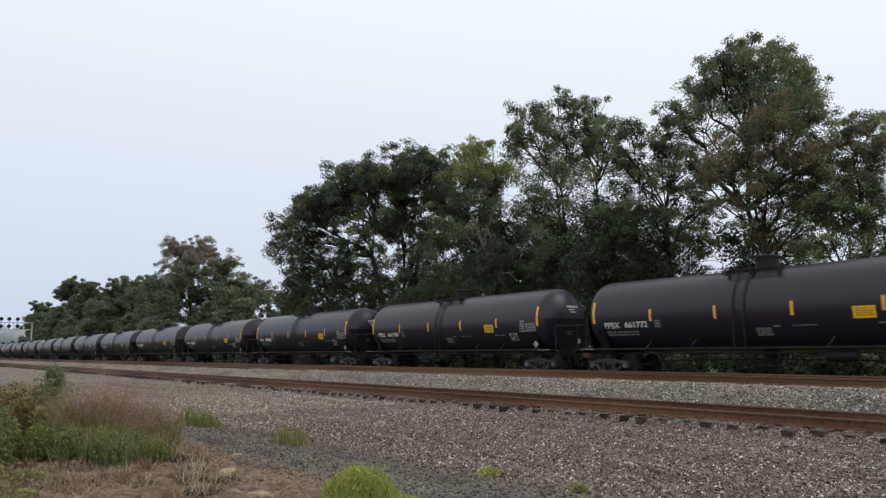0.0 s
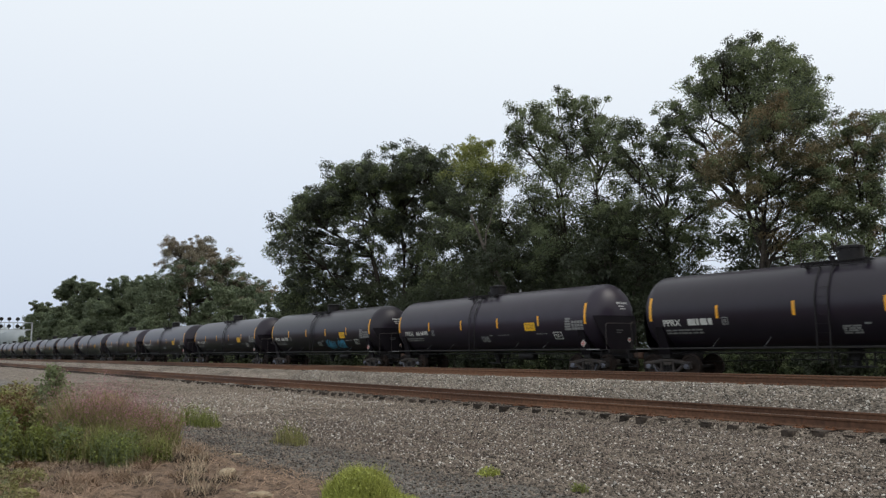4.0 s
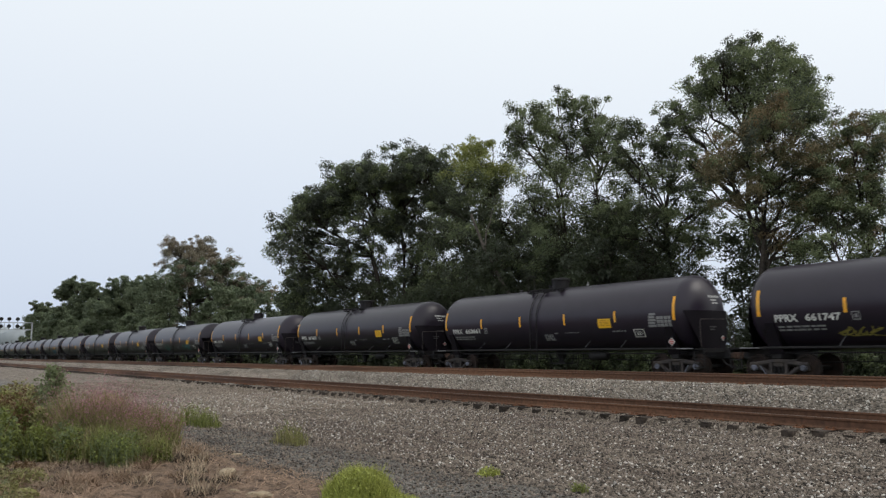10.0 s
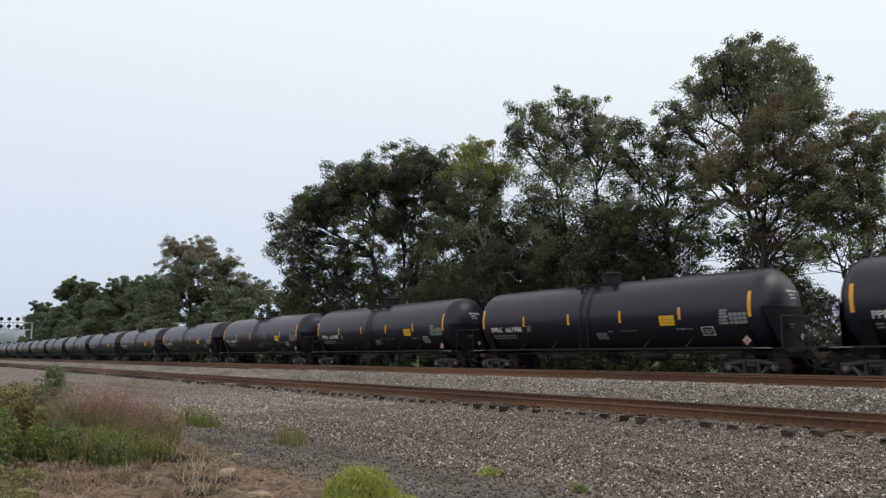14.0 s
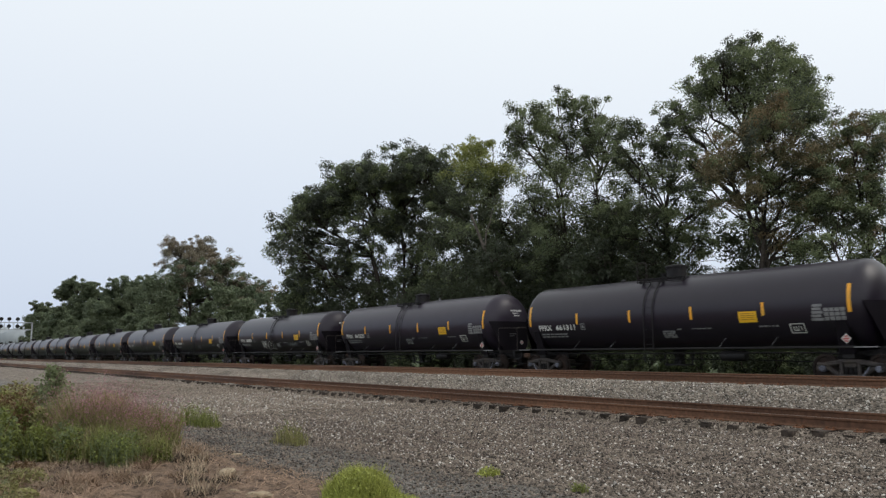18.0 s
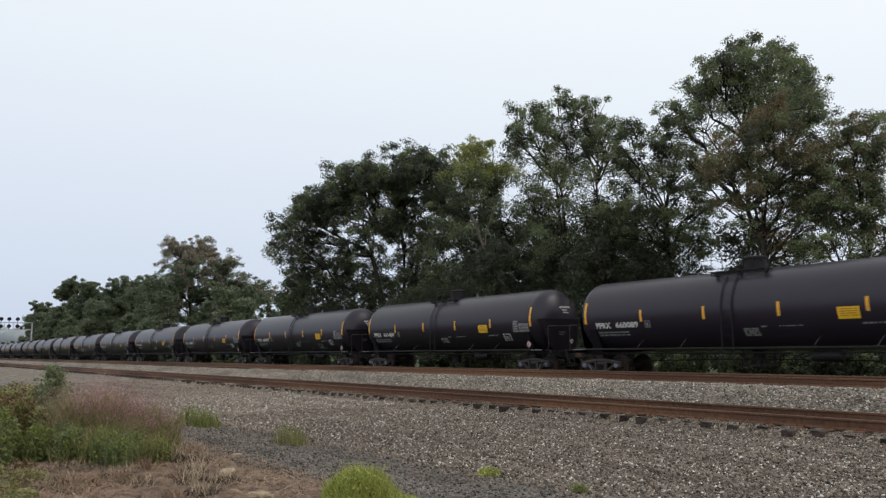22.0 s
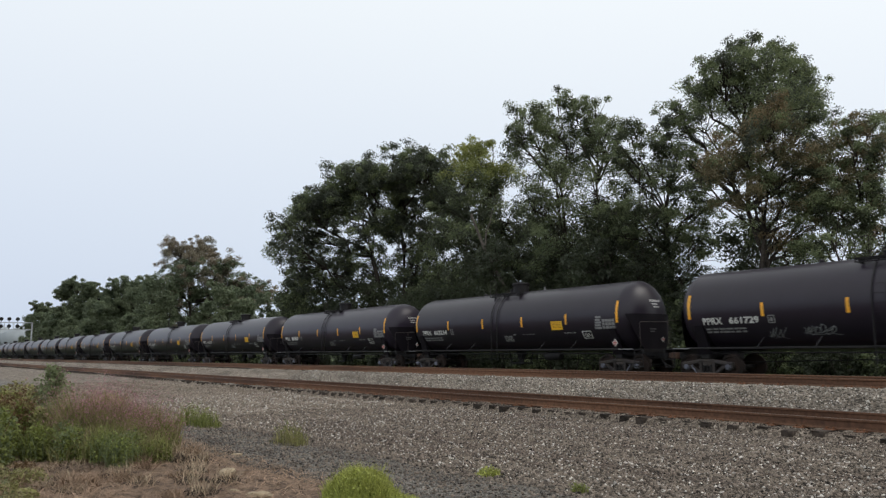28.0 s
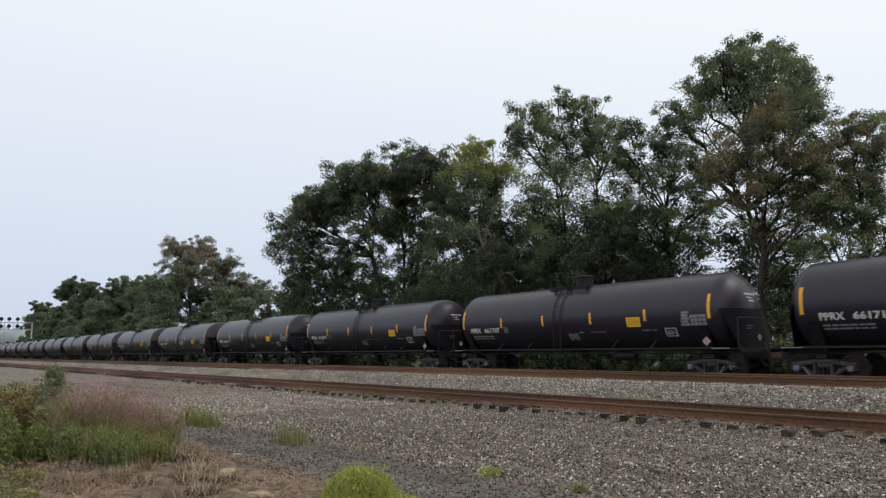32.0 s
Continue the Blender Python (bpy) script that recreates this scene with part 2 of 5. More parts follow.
def rod(bm, a, b, r, seg=8, r2=None):
    a, b = Vector(a), Vector(b)
    d = b - a
    m = Matrix.Translation((a + b) / 2) @ d.to_track_quat("Z", "Y").to_matrix().to_4x4()
    bmesh.ops.create_cone(bm, cap_ends=True, segments=seg, radius1=r, radius2=r if r2 is None else r2, depth=d.length, matrix=m)
    return bm


def pipe(bm, pts, r, seg=6):
    for a, b in zip(pts, pts[1:]):
        rod(bm, a, b, r, seg)
    return bm


def lathe(bm, profile, seg, origin=(0, 0, 0), axis="X"):
    """Turns (along, radius) pairs round an axis; radius 0 closes the end."""
    rings = []
    for along, r in profile:
        ring = []
        for k in range(seg if r > 1e-6 else 1):
            w = 2 * math.pi * k / seg
            u, v = r * math.cos(w), r * math.sin(w)
            p = {"X": (along, u, v), "Y": (v, along, u), "Z": (u, v, along)}[axis]
            ring.append(bm.verts.new(Vector(origin) + Vector(p)))
        rings.append(ring)
    for a, b in zip(rings, rings[1:]):
        for k in range(seg):
            k2 = (k + 1) % seg
            face = [a[k % len(a)], a[k2 % len(a)], b[k2 % len(b)], b[k % len(b)]]
            face = [v for i, v in enumerate(face) if v not in face[:i]]
            if len(face) > 2:
                bm.faces.new(face)
    return bm


def smooth(ob, angle=40):
    ob.data.polygons.foreach_set("use_smooth", [True] * len(ob.data.polygons))
    ob.data.set_sharp_from_angle(angle=radians(angle))
    return ob


def raw_mesh(name, verts, faces):
    """A mesh from numpy arrays: verts (n, 3) and faces (m, 3 or 4)."""
    mesh = bpy.data.meshes.new(name)
    n, k = faces.shape
    mesh.vertices.add(len(verts))
    mesh.vertices.foreach_set("co", np.ascontiguousarray(verts, dtype=np.float32).ravel())
    mesh.loops.add(n * k)
    mesh.loops.foreach_set("vertex_index", np.ascontiguousarray(faces, dtype=np.int32).ravel())
    mesh.polygons.add(n)
    mesh.polygons.foreach_set("loop_start", np.arange(0, n * k, k, dtype=np.int32))
    mesh.update(calc_edges=True)
    return mesh


# ---------------- the ground and the three tracks ----------------
NEAR_Y, MID_Y, TRAIN_Y = 14.15, 18.2, 26.10               # centre lines, square to the tracks
NEAR_TOP, MID_TOP, TRAIN_TOP = 0.365, 0.885, 0.428         # rail tops
RAIL_H = 0.185
PROFILE_Y = [-3000, -20, 3.0, 6.5, 9.5, 11.4, 12.3, 12.72, 12.85, 12.98, 13.24, 13.30, 13.50, 13.56, 15.5, 16.45, 16.88, 17.26, 17.33, 17.60, 17.68, 19.4, 21.6, 24.5, 27.7, 30.0, 40.0, 90.0, 3500]
PROFILE_Z = [0.0, 0.0, 0.0, -0.02, 0.0, 0.02, 0.020, 0.030, 0.055, 0.145, 0.162, 0.095, 0.095, 0.152, 0.15, 0.55, 0.668, 0.670, 0.645, 0.645, 0.668, 0.670, 0.22, 0.20, 0.20, -0.05, -0.3, -1.5, -4.0]


def ground_z(x, y):
    """Height of the ground: the profile across the tracks, with uneven heaps along the tie ends."""
    x, y = np.asarray(x, float), np.asarray(y, float)
    heap = np.exp(-((y - 12.58) / 0.28) ** 2) * (0.028 * np.sin(0.9 * x + 1.7 * np.sin(0.43 * x)) + 0.015 * np.sin(3.1 * x + 0.8))
    return np.interp(y, PROFILE_Y, PROFILE_Z) + heap


def ripple(x, y):
    return 0.018 * np.sin(1.7 * x + 0.6 * np.sin(2.1 * y)) * np.sin(1.3 * y + 0.4 * np.sin(1.1 * x)) + 0.012 * np.sin(4.3 * x + 2.2 * y) * np.sin(3.7 * y - 1.9 * x)


def build_ground():
    xs = np.concatenate([np.linspace(-3000, -320, 14), np.arange(-300, -42, 6.0), np.arange(-42, 2, 0.3), np.arange(2, 60, 6.0), np.linspace(70, 3000, 12)])
    ys = np.unique(np.concatenate([np.linspace(-3000, -25, 10), np.arange(-20, 2, 2.0), np.arange(2, 13, 0.3), np.array(PROFILE_Y[2:-1]), np.arange(13, 30, 0.4), np.arange(30, 90, 4.0), np.linspace(100, 3500, 14)]))
    gx, gy = np.meshgrid(xs, ys)
    gz = ground_z(gx, gy) + ripple(gx, gy) * ((gy > 2) & (gy < 24))
    nx, ny = len(xs), len(ys)
    i = (np.arange(ny - 1)[:, None] * nx + np.arange(nx - 1)[None, :]).ravel()
    mesh = raw_mesh("ground", np.stack([gx, gy, gz], -1).reshape(-1, 3), np.stack([i, i + 1, i + nx + 1, i + nx], -1))
    mesh.polygons.foreach_set("use_smooth", [True] * len(mesh.polygons))
    mesh.materials.append(M["ground"])
    tagged(new("ground", mesh), "grey ballast, dark cinders and dry earth beside railway tracks", "ground", kind="structure")


build_ground()


def rail_section():
    """Half profile of a flat-bottomed rail, (across, up), from the foot to the head; the top lies at 0."""
    half = [(0.076, -0.185), (0.076, -0.173), (0.022, -0.160), (0.009, -0.145), (0.009, -0.055), (0.034, -0.040), (0.037, -0.012), (0.030, 0.0)]
    return half + [(-a, b) for a, b in reversed(half)]


def build_rail(y, top, parent, x0, x1):
    pts = rail_section()
    xs = np.concatenate([np.arange(x0, -60, 20.0), np.arange(-60, x1, 3.0), [x1]])
    bm = bmesh.new()
    rings = [[bm.verts.new((x, y + a, top + b)) for a, b in pts] for x in xs]
    for a, b in zip(rings, rings[1:]):
        for k in range(len(pts)):
            k2 = (k + 1) % len(pts)
            f = bm.faces.new((a[k], b[k], b[k2], a[k2]))
            f.material_index = 1 if k == 7 else 0
    mesh = bpy.data.meshes.new("rail")
    bm.to_mesh(mesh)
    bm.free()
    mesh.materials.append(M["rail"])
    mesh.materials.append(M["head"])
    return part("rail", mesh, M["rail"], parent)


def tie_mesh(seed):
    rng = random.Random(seed)
    bm = box(bmesh.new(), (0, 0, -0.09), (0.205, 2.58, 0.18), 0.012)
    for v in bm.verts:
        v.co += Vector((rng.uniform(-0.012, 0.012), rng.uniform(-0.03, 0.03), rng.uniform(-0.008, 0.004)))
    mesh = bpy.data.meshes.new("tie")
    bm.to_mesh(mesh)
    bm.free()
    mesh.materials.append(M["tie"])
    return mesh


def plate_mesh():
    bm = box(bmesh.new(), (0, 0, -0.008), (0.19, 0.36, 0.016), 0.003)
    for sx in (-0.06, 0.06):
        for sy in (-0.105, 0.105):
            rod(bm, (sx, sy, 0), (sx, sy, 0.035), 0.014, 6)
            box(bm, (sx, sy - 0.02 * (1 if sy > 0 else -1), 0.030), (0.03, 0.045, 0.014))
    mesh = bpy.data.meshes.new("tie_plate")
    bm.to_mesh(mesh)
    bm.free()
    mesh.materials.append(M["plate"])
    return mesh


def build_track(y, top, label, x0, x1, near_ties, far_to, sink=0.0):
    track = empty("track", pose(0, 0, 0), label=label, category="railway track", kind="structure")
    for side in (-0.7545, 0.7545):
        build_rail(y + side, top, track, -900, 60)
    rng = random.Random(int(y * 10))
    ties, plates = [tie_mesh(k) for k in range(5)], plate_mesh()
    level = top - RAIL_H - 0.016
    verts, faces = [], []
    base = ties[0]
    co = np.array([v.co[:] for v in base.vertices])
    quads = [tuple(p.vertices) for p in base.polygons]
    k = 0
    x = x1
    while x > far_to:
        px, turn = x + rng.uniform(-0.05, 0.05), rng.uniform(-1.5, 1.5)
        if x > x0 and k < near_ties:
            t = part("tie", ties[k % 5], M["tie"], track)
            t.matrix_local = pose(px, y + rng.uniform(-0.08, 0.08), level - sink + rng.uniform(-0.014, 0.003), rng.uniform(-0.8, 0.8), 0, turn)
            for side in (-0.7545, 0.7545):
                part("tie_plate", plates, M["plate"], track).matrix_local = pose(px, y + side, level + 0.016)
        else:
            n = len(verts)
            verts += [(px + c[0], y + c[1], level + c[2]) for c in co]
            faces += [tuple(n + i for i in q) for q in quads]
        k += 1
        x -= 0.535
    mesh = bpy.data.meshes.new("far_ties")
    mesh.from_pydata(verts, [], faces)
    part("far_ties", mesh, M["tie"], track, kind="stuff")
    return track


build_track(NEAR_Y, NEAR_TOP, "rusty railway track on dark timber ties in ballast", -42, 2.0, 90, -330)
build_track(MID_Y, MID_TOP, "rusty railway track on a raised ballast bed", -42, 0.0, 80, -200, 0.02)
build_track(TRAIN_Y, TRAIN_TOP, "railway track that carries the tank train", -30, 0.0, 40, -120)


def scatter_stones(name, count, xr, yr, size, mat, label, seed, skip=(), inside=None):
    """Loose angular stones as one mesh: octahedra, each pulled out of shape and turned."""
    rng = np.random.default_rng(seed)
    x = rng.uniform(*xr, count)
    y = rng.uniform(*yr, count)
    keep = np.ones(count, bool)
    if inside is not None:
        keep = inside(x, y)
    for a, b in skip:
        keep &= ~((y > a) & (y < b))
    x, y = x[keep], y[keep]
    n = len(x)
    z = ground_z(x, y) + ripple(x, y) * ((y > 2) & (y < 24))
    s = rng.uniform(size[0], size[1], (n, 1, 1)) * rng.uniform(0.6, 1.25, (n, 1, 3))
    octa = np.array([(1, 0, 0), (0, 1, 0), (-1, 0, 0), (0, -1, 0), (0.1, 0.1, 0.8), (-0.1, 0, -0.8)])
    v = octa[None] * s * rng.uniform(0.65, 1.25, (n, 6, 3))
    w = rng.uniform(0, 6.283, n)
    c, sn = np.cos(w), np.sin(w)
    t = rng.uniform(-0.7, 0.7, n)
    ct, st = np.cos(t), np.sin(t)
    vy, vz = v[..., 1] * ct[:, None] - v[..., 2] * st[:, None], v[..., 1] * st[:, None] + v[..., 2] * ct[:, None]
    vx, vy = v[..., 0] * c[:, None] - vy * sn[:, None], v[..., 0] * sn[:, None] + vy * c[:, None]
    v = np.stack([vx + x[:, None], vy + y[:, None], vz + (z + rng.uniform(0, 0.35, n) * s[:, 0, 2])[:, None]], -1)
    f = np.array([(0, 1, 4), (1, 2, 4), (2, 3, 4), (3, 0, 4), (1, 0, 5), (2, 1, 5), (3, 2, 5), (0, 3, 5)])
    faces = (f[None] + 6 * np.arange(n)[:, None, None]).reshape(-1, 3)
    mesh = raw_mesh(name, v.reshape(-1, 3), faces)
    mesh.materials.append(mat)
    tagged(new(name, mesh), label, "gravel", kind="stuff")


def seen_part(x, y):
    """The wedge of ground before the camera, with a margin."""
    return (x < -0.42 * y + 0.9) & (x > -9.5 * y) & (y > 0.12 * -x)


scatter_stones("ballast_stones", 124000, (-19, -2), (6.2, 12.75), (0.012, 0.033), M["stone"], "loose grey-brown crushed ballast stones", 3, inside=seen_part)
scatter_stones("distant_ballast", 31000, (-46, -16), (5.5, 12.9), (0.018, 0.042), M["warm"], "loose grey crushed ballast stones further along", 4, inside=seen_part)
scatter_stones("slope_stones", 32000, (-34, -4), (15.0, 17.27), (0.020, 0.044), M["slate"], "loose grey ballast of the raised bed", 5)
scatter_stones("pale_stones", 9500, (-17, -2), (6.4, 12.7), (0.009, 0.030), M["pale"], "scattered pale stones among the ballast", 6, inside=seen_part)
scatter_stones("distant_pale_stones", 2800, (-28, -14), (6.6, 12.7), (0.014, 0.034), M["pale"], "few pale stones further along the ballast", 16, inside=seen_part)
scatter_stones("pale_slope_stones", 3600, (-34, -4), (15.4, 17.2), (0.016, 0.036), M["pale"], "scattered pale stones on the raised bed", 7)
scatter_stones("shoulder_stones", 9000, (-30, -2), (12.70, 13.24), (0.012, 0.032), M["stone"], "ballast between the tie ends", 8)
scatter_stones("verge_stones", 8000, (-17, -2), (4.5, 6.5), (0.012, 0.030), M["stone"], "stones strewn on the dark cinders", 19, inside=seen_part)
scatter_stones("cinders", 17000, (-17, -2), (4.3, 6.4), (0.008, 0.020), M["cinder"], "fine dark stones and cinders", 9, inside=seen_part)


# ---------------- the tank cars ----------------
PITCH, SPEED = 18.2, 17.435                               # car to car, metres a second
# the train slows by a little: seconds, and how far it lies from an even run
LAG_T = [0.0, 6.0, 9.0, 12.0, 14.0, 16.5, 18.2, 20.0, 22.4, 24.0, 25.5, 27.5, 28.5, 29.0, 30.0, 31.0, 32.0]
LAG = [-22.82, -22.90, -22.88, -22.82, -22.74, -22.52, -22.34, -22.16, -21.88, -21.70, -21.48, -21.17, -21.03, -20.36, -20.18, -20.05, -19.95]
R, AXIS = 1.525, 2.555                                     # tank radius and height of its axis over the rail
HALF = 7.34                                                # middle of the car to the head seams
WHEEL_R = 0.457


def on_tank(x, z, lift=0.005):
    """A point of the side of the tank that faces the near tracks."""
    d = z - AXIS
    return Vector((x, -math.sqrt(max((R + lift) ** 2 - d * d, 0.0)), z))


def patch(bm, x0, x1, z0, z1, lift=0.005, lean=0.0):
    """A sheet that lies on the tank's side."""
    n = max(1, int((z1 - z0) / 0.12))
    rows = [[bm.verts.new(on_tank(x + lean * (z0 + (z1 - z0) * k / n - z0), z0 + (z1 - z0) * k / n, lift)) for x in (x0, x1)] for k in range(n + 1)]
    for a, b in zip(rows, rows[1:]):
        bm.faces.new((a[0], a[1], b[1], b[0]))
    return bm


def ribbon(bm, pts, w, lift=0.006):
    """A painted stroke along (x, z) points on the tank's side."""
    way = [Vector(p) for p in pts]
    pts = [way[0]]
    for a, b in zip(way, way[1:]):                          # short steps, so that the stroke follows the round shell
        steps = max(1, math.ceil((b - a).length / 0.06))
        pts += [a.lerp(b, (k + 1) / steps) for k in range(steps)]
    left, right = [], []
    for k, p in enumerate(pts):
        d = (pts[min(k + 1, len(pts) - 1)] - pts[max(k - 1, 0)])
        d = d.normalized() if d.length else Vector((1, 0))
        q = Vector((-d.y, d.x)) * w / 2
        left.append(bm.verts.new(on_tank(p.x + q.x, p.y + q.y, lift)))
        right.append(bm.verts.new(on_tank(p.x - q.x, p.y - q.y, lift)))
    for k in range(len(pts) - 1):
        bm.faces.new((left[k], right[k], right[k + 1], left[k + 1]))
    return bm


def lettering(text, x, z, height, width):
    """Painted letters bent onto the tank's side, filling the width given."""
    curve = bpy.data.curves.new("lettering", "FONT")
    curve.body, curve.size, curve.resolution_u, curve.offset = text, 1.0, 2, 0.034
    ob = bpy.data.objects.new("lettering", curve)
    mesh = bpy.data.meshes.new_from_object(ob)
    bpy.data.objects.remove(ob)
    co = np.array([v.co[:] for v in mesh.vertices])
    lo, hi = co.min(0), co.max(0)
    for v in mesh.vertices:
        v.co = on_tank(x + (v.co.x - lo[0]) / (hi[0] - lo[0]) * width, z + (v.co.y - lo[1]) / (hi[1] - lo[1]) * height, 0.006)
    mesh.materials.clear()
    mesh.materials.append(M["white"])
    return mesh


def mark_bars(x0, x1, z0, z1, rows, seed, gap=0.35, word=0.18):
    """Rows of short bars, for writing too small to read."""
    rng, bm = random.Random(seed), bmesh.new()
    h = (z1 - z0) / rows
    for k in range(rows):
        x = x0 + rng.uniform(0, 0.05)
        while x < x1 - 0.04:
            w = min(rng.uniform(0.4, 1.6) * word, x1 - x)
            patch(bm, x, x + w, z0 + k * h + gap * h / 2, z0 + (k + 1) * h - gap * h / 2)
            x += w + rng.uniform(0.03, 0.07)
    return bm


def build_bogie(parent, x):
    """A two-axle freight truck: two cast side frames, a bolster and springs."""
    truck = empty("truck", pose(0, 0, 0))
    truck.parent = parent
    truck.matrix_local = pose(x, 0, 0)
    out = 1 if x > 0 else -1                                # the end of the car that it stands under
    for y, s in ((-1.0, -1), (1.0, 1)):
        bm = bmesh.new()
        # top chord, sloping tension arms, bottom chord and pedestals round a triangular opening each side
        for sx in (-1, 1):
            rod(bm, (sx * 0.30, y, 0.66), (sx * 0.80, y, 0.585), 0.085, 6)
            rod(bm, (sx * 0.74, y, 0.50), (sx * 0.32, y, 0.20), 0.075, 6)
            box(bm, (sx * 0.28, y, 0.45), (0.10, 0.17, 0.46), 0.02)
            box(bm, (sx * 0.89, y, 0.585), (0.36, 0.20, 0.12), 0.03)
            box(bm, (sx * 1.05, y, 0.47), (0.06, 0.18, 0.20), 0.02)
        box(bm, (0, y, 0.69), (0.74, 0.18, 0.12), 0.03)
        box(bm, (0, y, 0.20), (0.74, 0.22, 0.11), 0.03)
        part("side_frame", bm, M["truck"], truck)
        for k in (-0.15, 0.0, 0.15) if s < 0 else ():
            bm = bmesh.new()
            profile = [(0.25 + 0.28 * i / 14, 0.062 if i % 2 else 0.048) for i in range(15)]
            lathe(bm, [(0.25, 0)] + profile + [(0.53, 0)], 8, (k, y - 0.01, 0), "Z")
            part("spring", bm, M["black"], truck)
        part("brake_lever", rod(bmesh.new(), (out * 0.62, y + s * 0.13, 0.52), (out * 0.42, y + s * 0.13, 0.22), 0.024, 6), M["cap"] if s < 0 else M["black"], truck, "pale steel lever" if s < 0 else "")
    bm = box(bmesh.new(), (0, 0, 0.58), (0.42, 2.1, 0.22), 0.04)
    part("bolster", bm, M["truck"], truck)
    return truck


def build_wheelset(parent, x):
    """An axle with two wheels and the caps of its bearings; it turns as one."""
    turning = empty("wheelset", pose(0, 0, 0))
    turning.parent = parent
    turning.matrix_local = pose(x, 0, WHEEL_R)
    for s in (-1, 1):
        y = s * 0.75
        prof = [(y - s * 0.075, 0), (y - s * 0.075, 0.10), (y - s * 0.02, 0.12), (y + s * 0.005, 0.36), (y - s * 0.05, 0.375), (y - s * 0.05, 0.483), (y - s * 0.018, 0.483),
                (y - s * 0.010, WHEEL_R), (y + s * 0.09, WHEEL_R - 0.006), (y + s * 0.09, 0.385), (y + s * 0.035, 0.37), (y + s * 0.02, 0.14), (y + s * 0.095, 0.11), (y + s * 0.095, 0)]
        smooth(part("wheel", lathe(bmesh.new(), prof, 32, axis="Y"), M["wheel"], turning))
        bm = lathe(bmesh.new(), [(s * 0.86, 0), (s * 0.86, 0.11), (s * 1.09, 0.11), (s * 1.10, 0.09), (s * 1.125, 0.08), (s * 1.125, 0)], 20, axis="Y")
        for k in range(3):
            w = 2.094 * k
            rod(bm, (0.06 * math.cos(w), s * 1.12, 0.06 * math.sin(w)), (0.06 * math.cos(w), s * 1.145, 0.06 * math.sin(w)), 0.016, 6)
        part("bearing_cap", bm, M["cap"], turning, "blue-grey bearing cap")
    part("axle", rod(bmesh.new(), (0, -0.9, 0), (0, 0.9, 0), 0.08, 12), M["black"], turning)
    return turning


def build_tank_car():
    car = empty("tank_car", pose(0, 0, 0), label="black railway tank car with yellow reflective strips, rolling", category="tank car", group="cars of the tank train")
    # tank: shell and two dished heads
    prof = [(-HALF - 0.76 * math.cos(a), R * math.sin(a)) for a in np.linspace(0, math.pi / 2, 11)]
    prof[0] = (prof[0][0], 0)
    prof += [(x, R) for x in np.linspace(-HALF + 0.05, HALF - 0.05, 9)]
    prof += [(HALF + 0.76 * math.cos(a), R * math.sin(a)) for a in np.linspace(math.pi / 2, 0, 11)]
    prof[-1] = (prof[-1][0], 0)
    smooth(part("tank", lathe(bmesh.new(), prof, 64, (0, 0, AXIS)), M["tank"], car))
    # reflective strips
    for x, lo, hi, w in ((-HALF, 2.24, 3.16, 0.128), (-4.37, 2.25, 2.73, 0.115), (-1.46, 2.24, 2.73, 0.115), (1.48, 2.24, 2.73, 0.115), (4.40, 2.27, 2.73, 0.115), (HALF, 2.26, 3.18, 0.128)):
        part("reflective_strip", patch(bmesh.new(), x - w / 2, x + w / 2, lo, hi), M["yellow"], car, "yellow reflective strip")
    # sticker and stencils
    sign = part("sticker", patch(bmesh.new(), 3.45, 4.15, 2.05, 2.44), M["sign"], car, "yellow rectangular sticker")
    bm = mark_bars(3.52, 4.08, 2.12, 2.40, 4, 11, gap=0.55, word=0.25)
    for v in bm.verts:
        v.co.y -= 0.004
    part("print", bm, M["signink"], sign)
    bm = bmesh.new()
    for a, b, c, d in ((-4.20, -3.95, 2.25, 2.28), (-4.20, -3.95, 2.01, 2.04), (-4.20, -4.17, 2.04, 2.25), (-3.98, -3.95, 2.04, 2.25), (-4.12, -4.03, 2.08, 2.20)):
        patch(bm, a, b, c, d)
    part("stencil_box", bm, M["grey"], car)
    part("reporting_mark", lettering("PPRX", -6.785, 2.02, 0.25, 0.81), M["white"], car, "white painted reporting mark")
    part("weight_lettering", mark_bars(-6.74, -5.10, 1.69, 1.91, 2, 3, gap=0.48, word=0.2), M["grey"], car)
    part("repair_stencil", mark_bars(0.0, 0.62, 1.57, 1.86, 4, 5, gap=0.2, word=0.2), M["grey"], car, kind="stuff")
    part("repair_stencil", mark_bars(0.70, 0.95, 1.86, 1.93, 1, 6, gap=0.2, word=0.6), M["grey"], car)
    part("stencil", mark_bars(1.40, 2.28, 1.86, 1.93, 1, 7, gap=0.45, word=0.1), M["grey"], car, kind="stuff")
    part("stencil", mark_bars(4.15, 4.93, 1.85, 1.95, 1, 8, gap=0.45, word=0.1), M["grey"], car, kind="stuff")
    bm = bmesh.new()
    for a, b, c, d in ((5.26, 5.78, 1.93, 1.96), (5.26, 5.78, 1.63, 1.66), (5.26, 5.30, 1.66, 1.93), (5.74, 5.78, 1.66, 1.93), (5.38, 5.41, 1.72, 1.87), (5.46, 5.49, 1.72, 1.87), (5.54, 5.57, 1.72, 1.87), (5.38, 5.57, 1.71, 1.74), (5.63, 5.66, 1.72, 1.87)):
        patch(bm, a, b, c, d)
    part("clearance_box", bm, M["white"], car)
    bm = bmesh.new()
    for k in range(5):                                      # a column of text, then a table of dates
        patch(bm, 6.07 + 0.02 * k, 6.47 - 0.05 * (k % 2), 2.02 + 0.115 * k, 2.02 + 0.115 * k + 0.088)
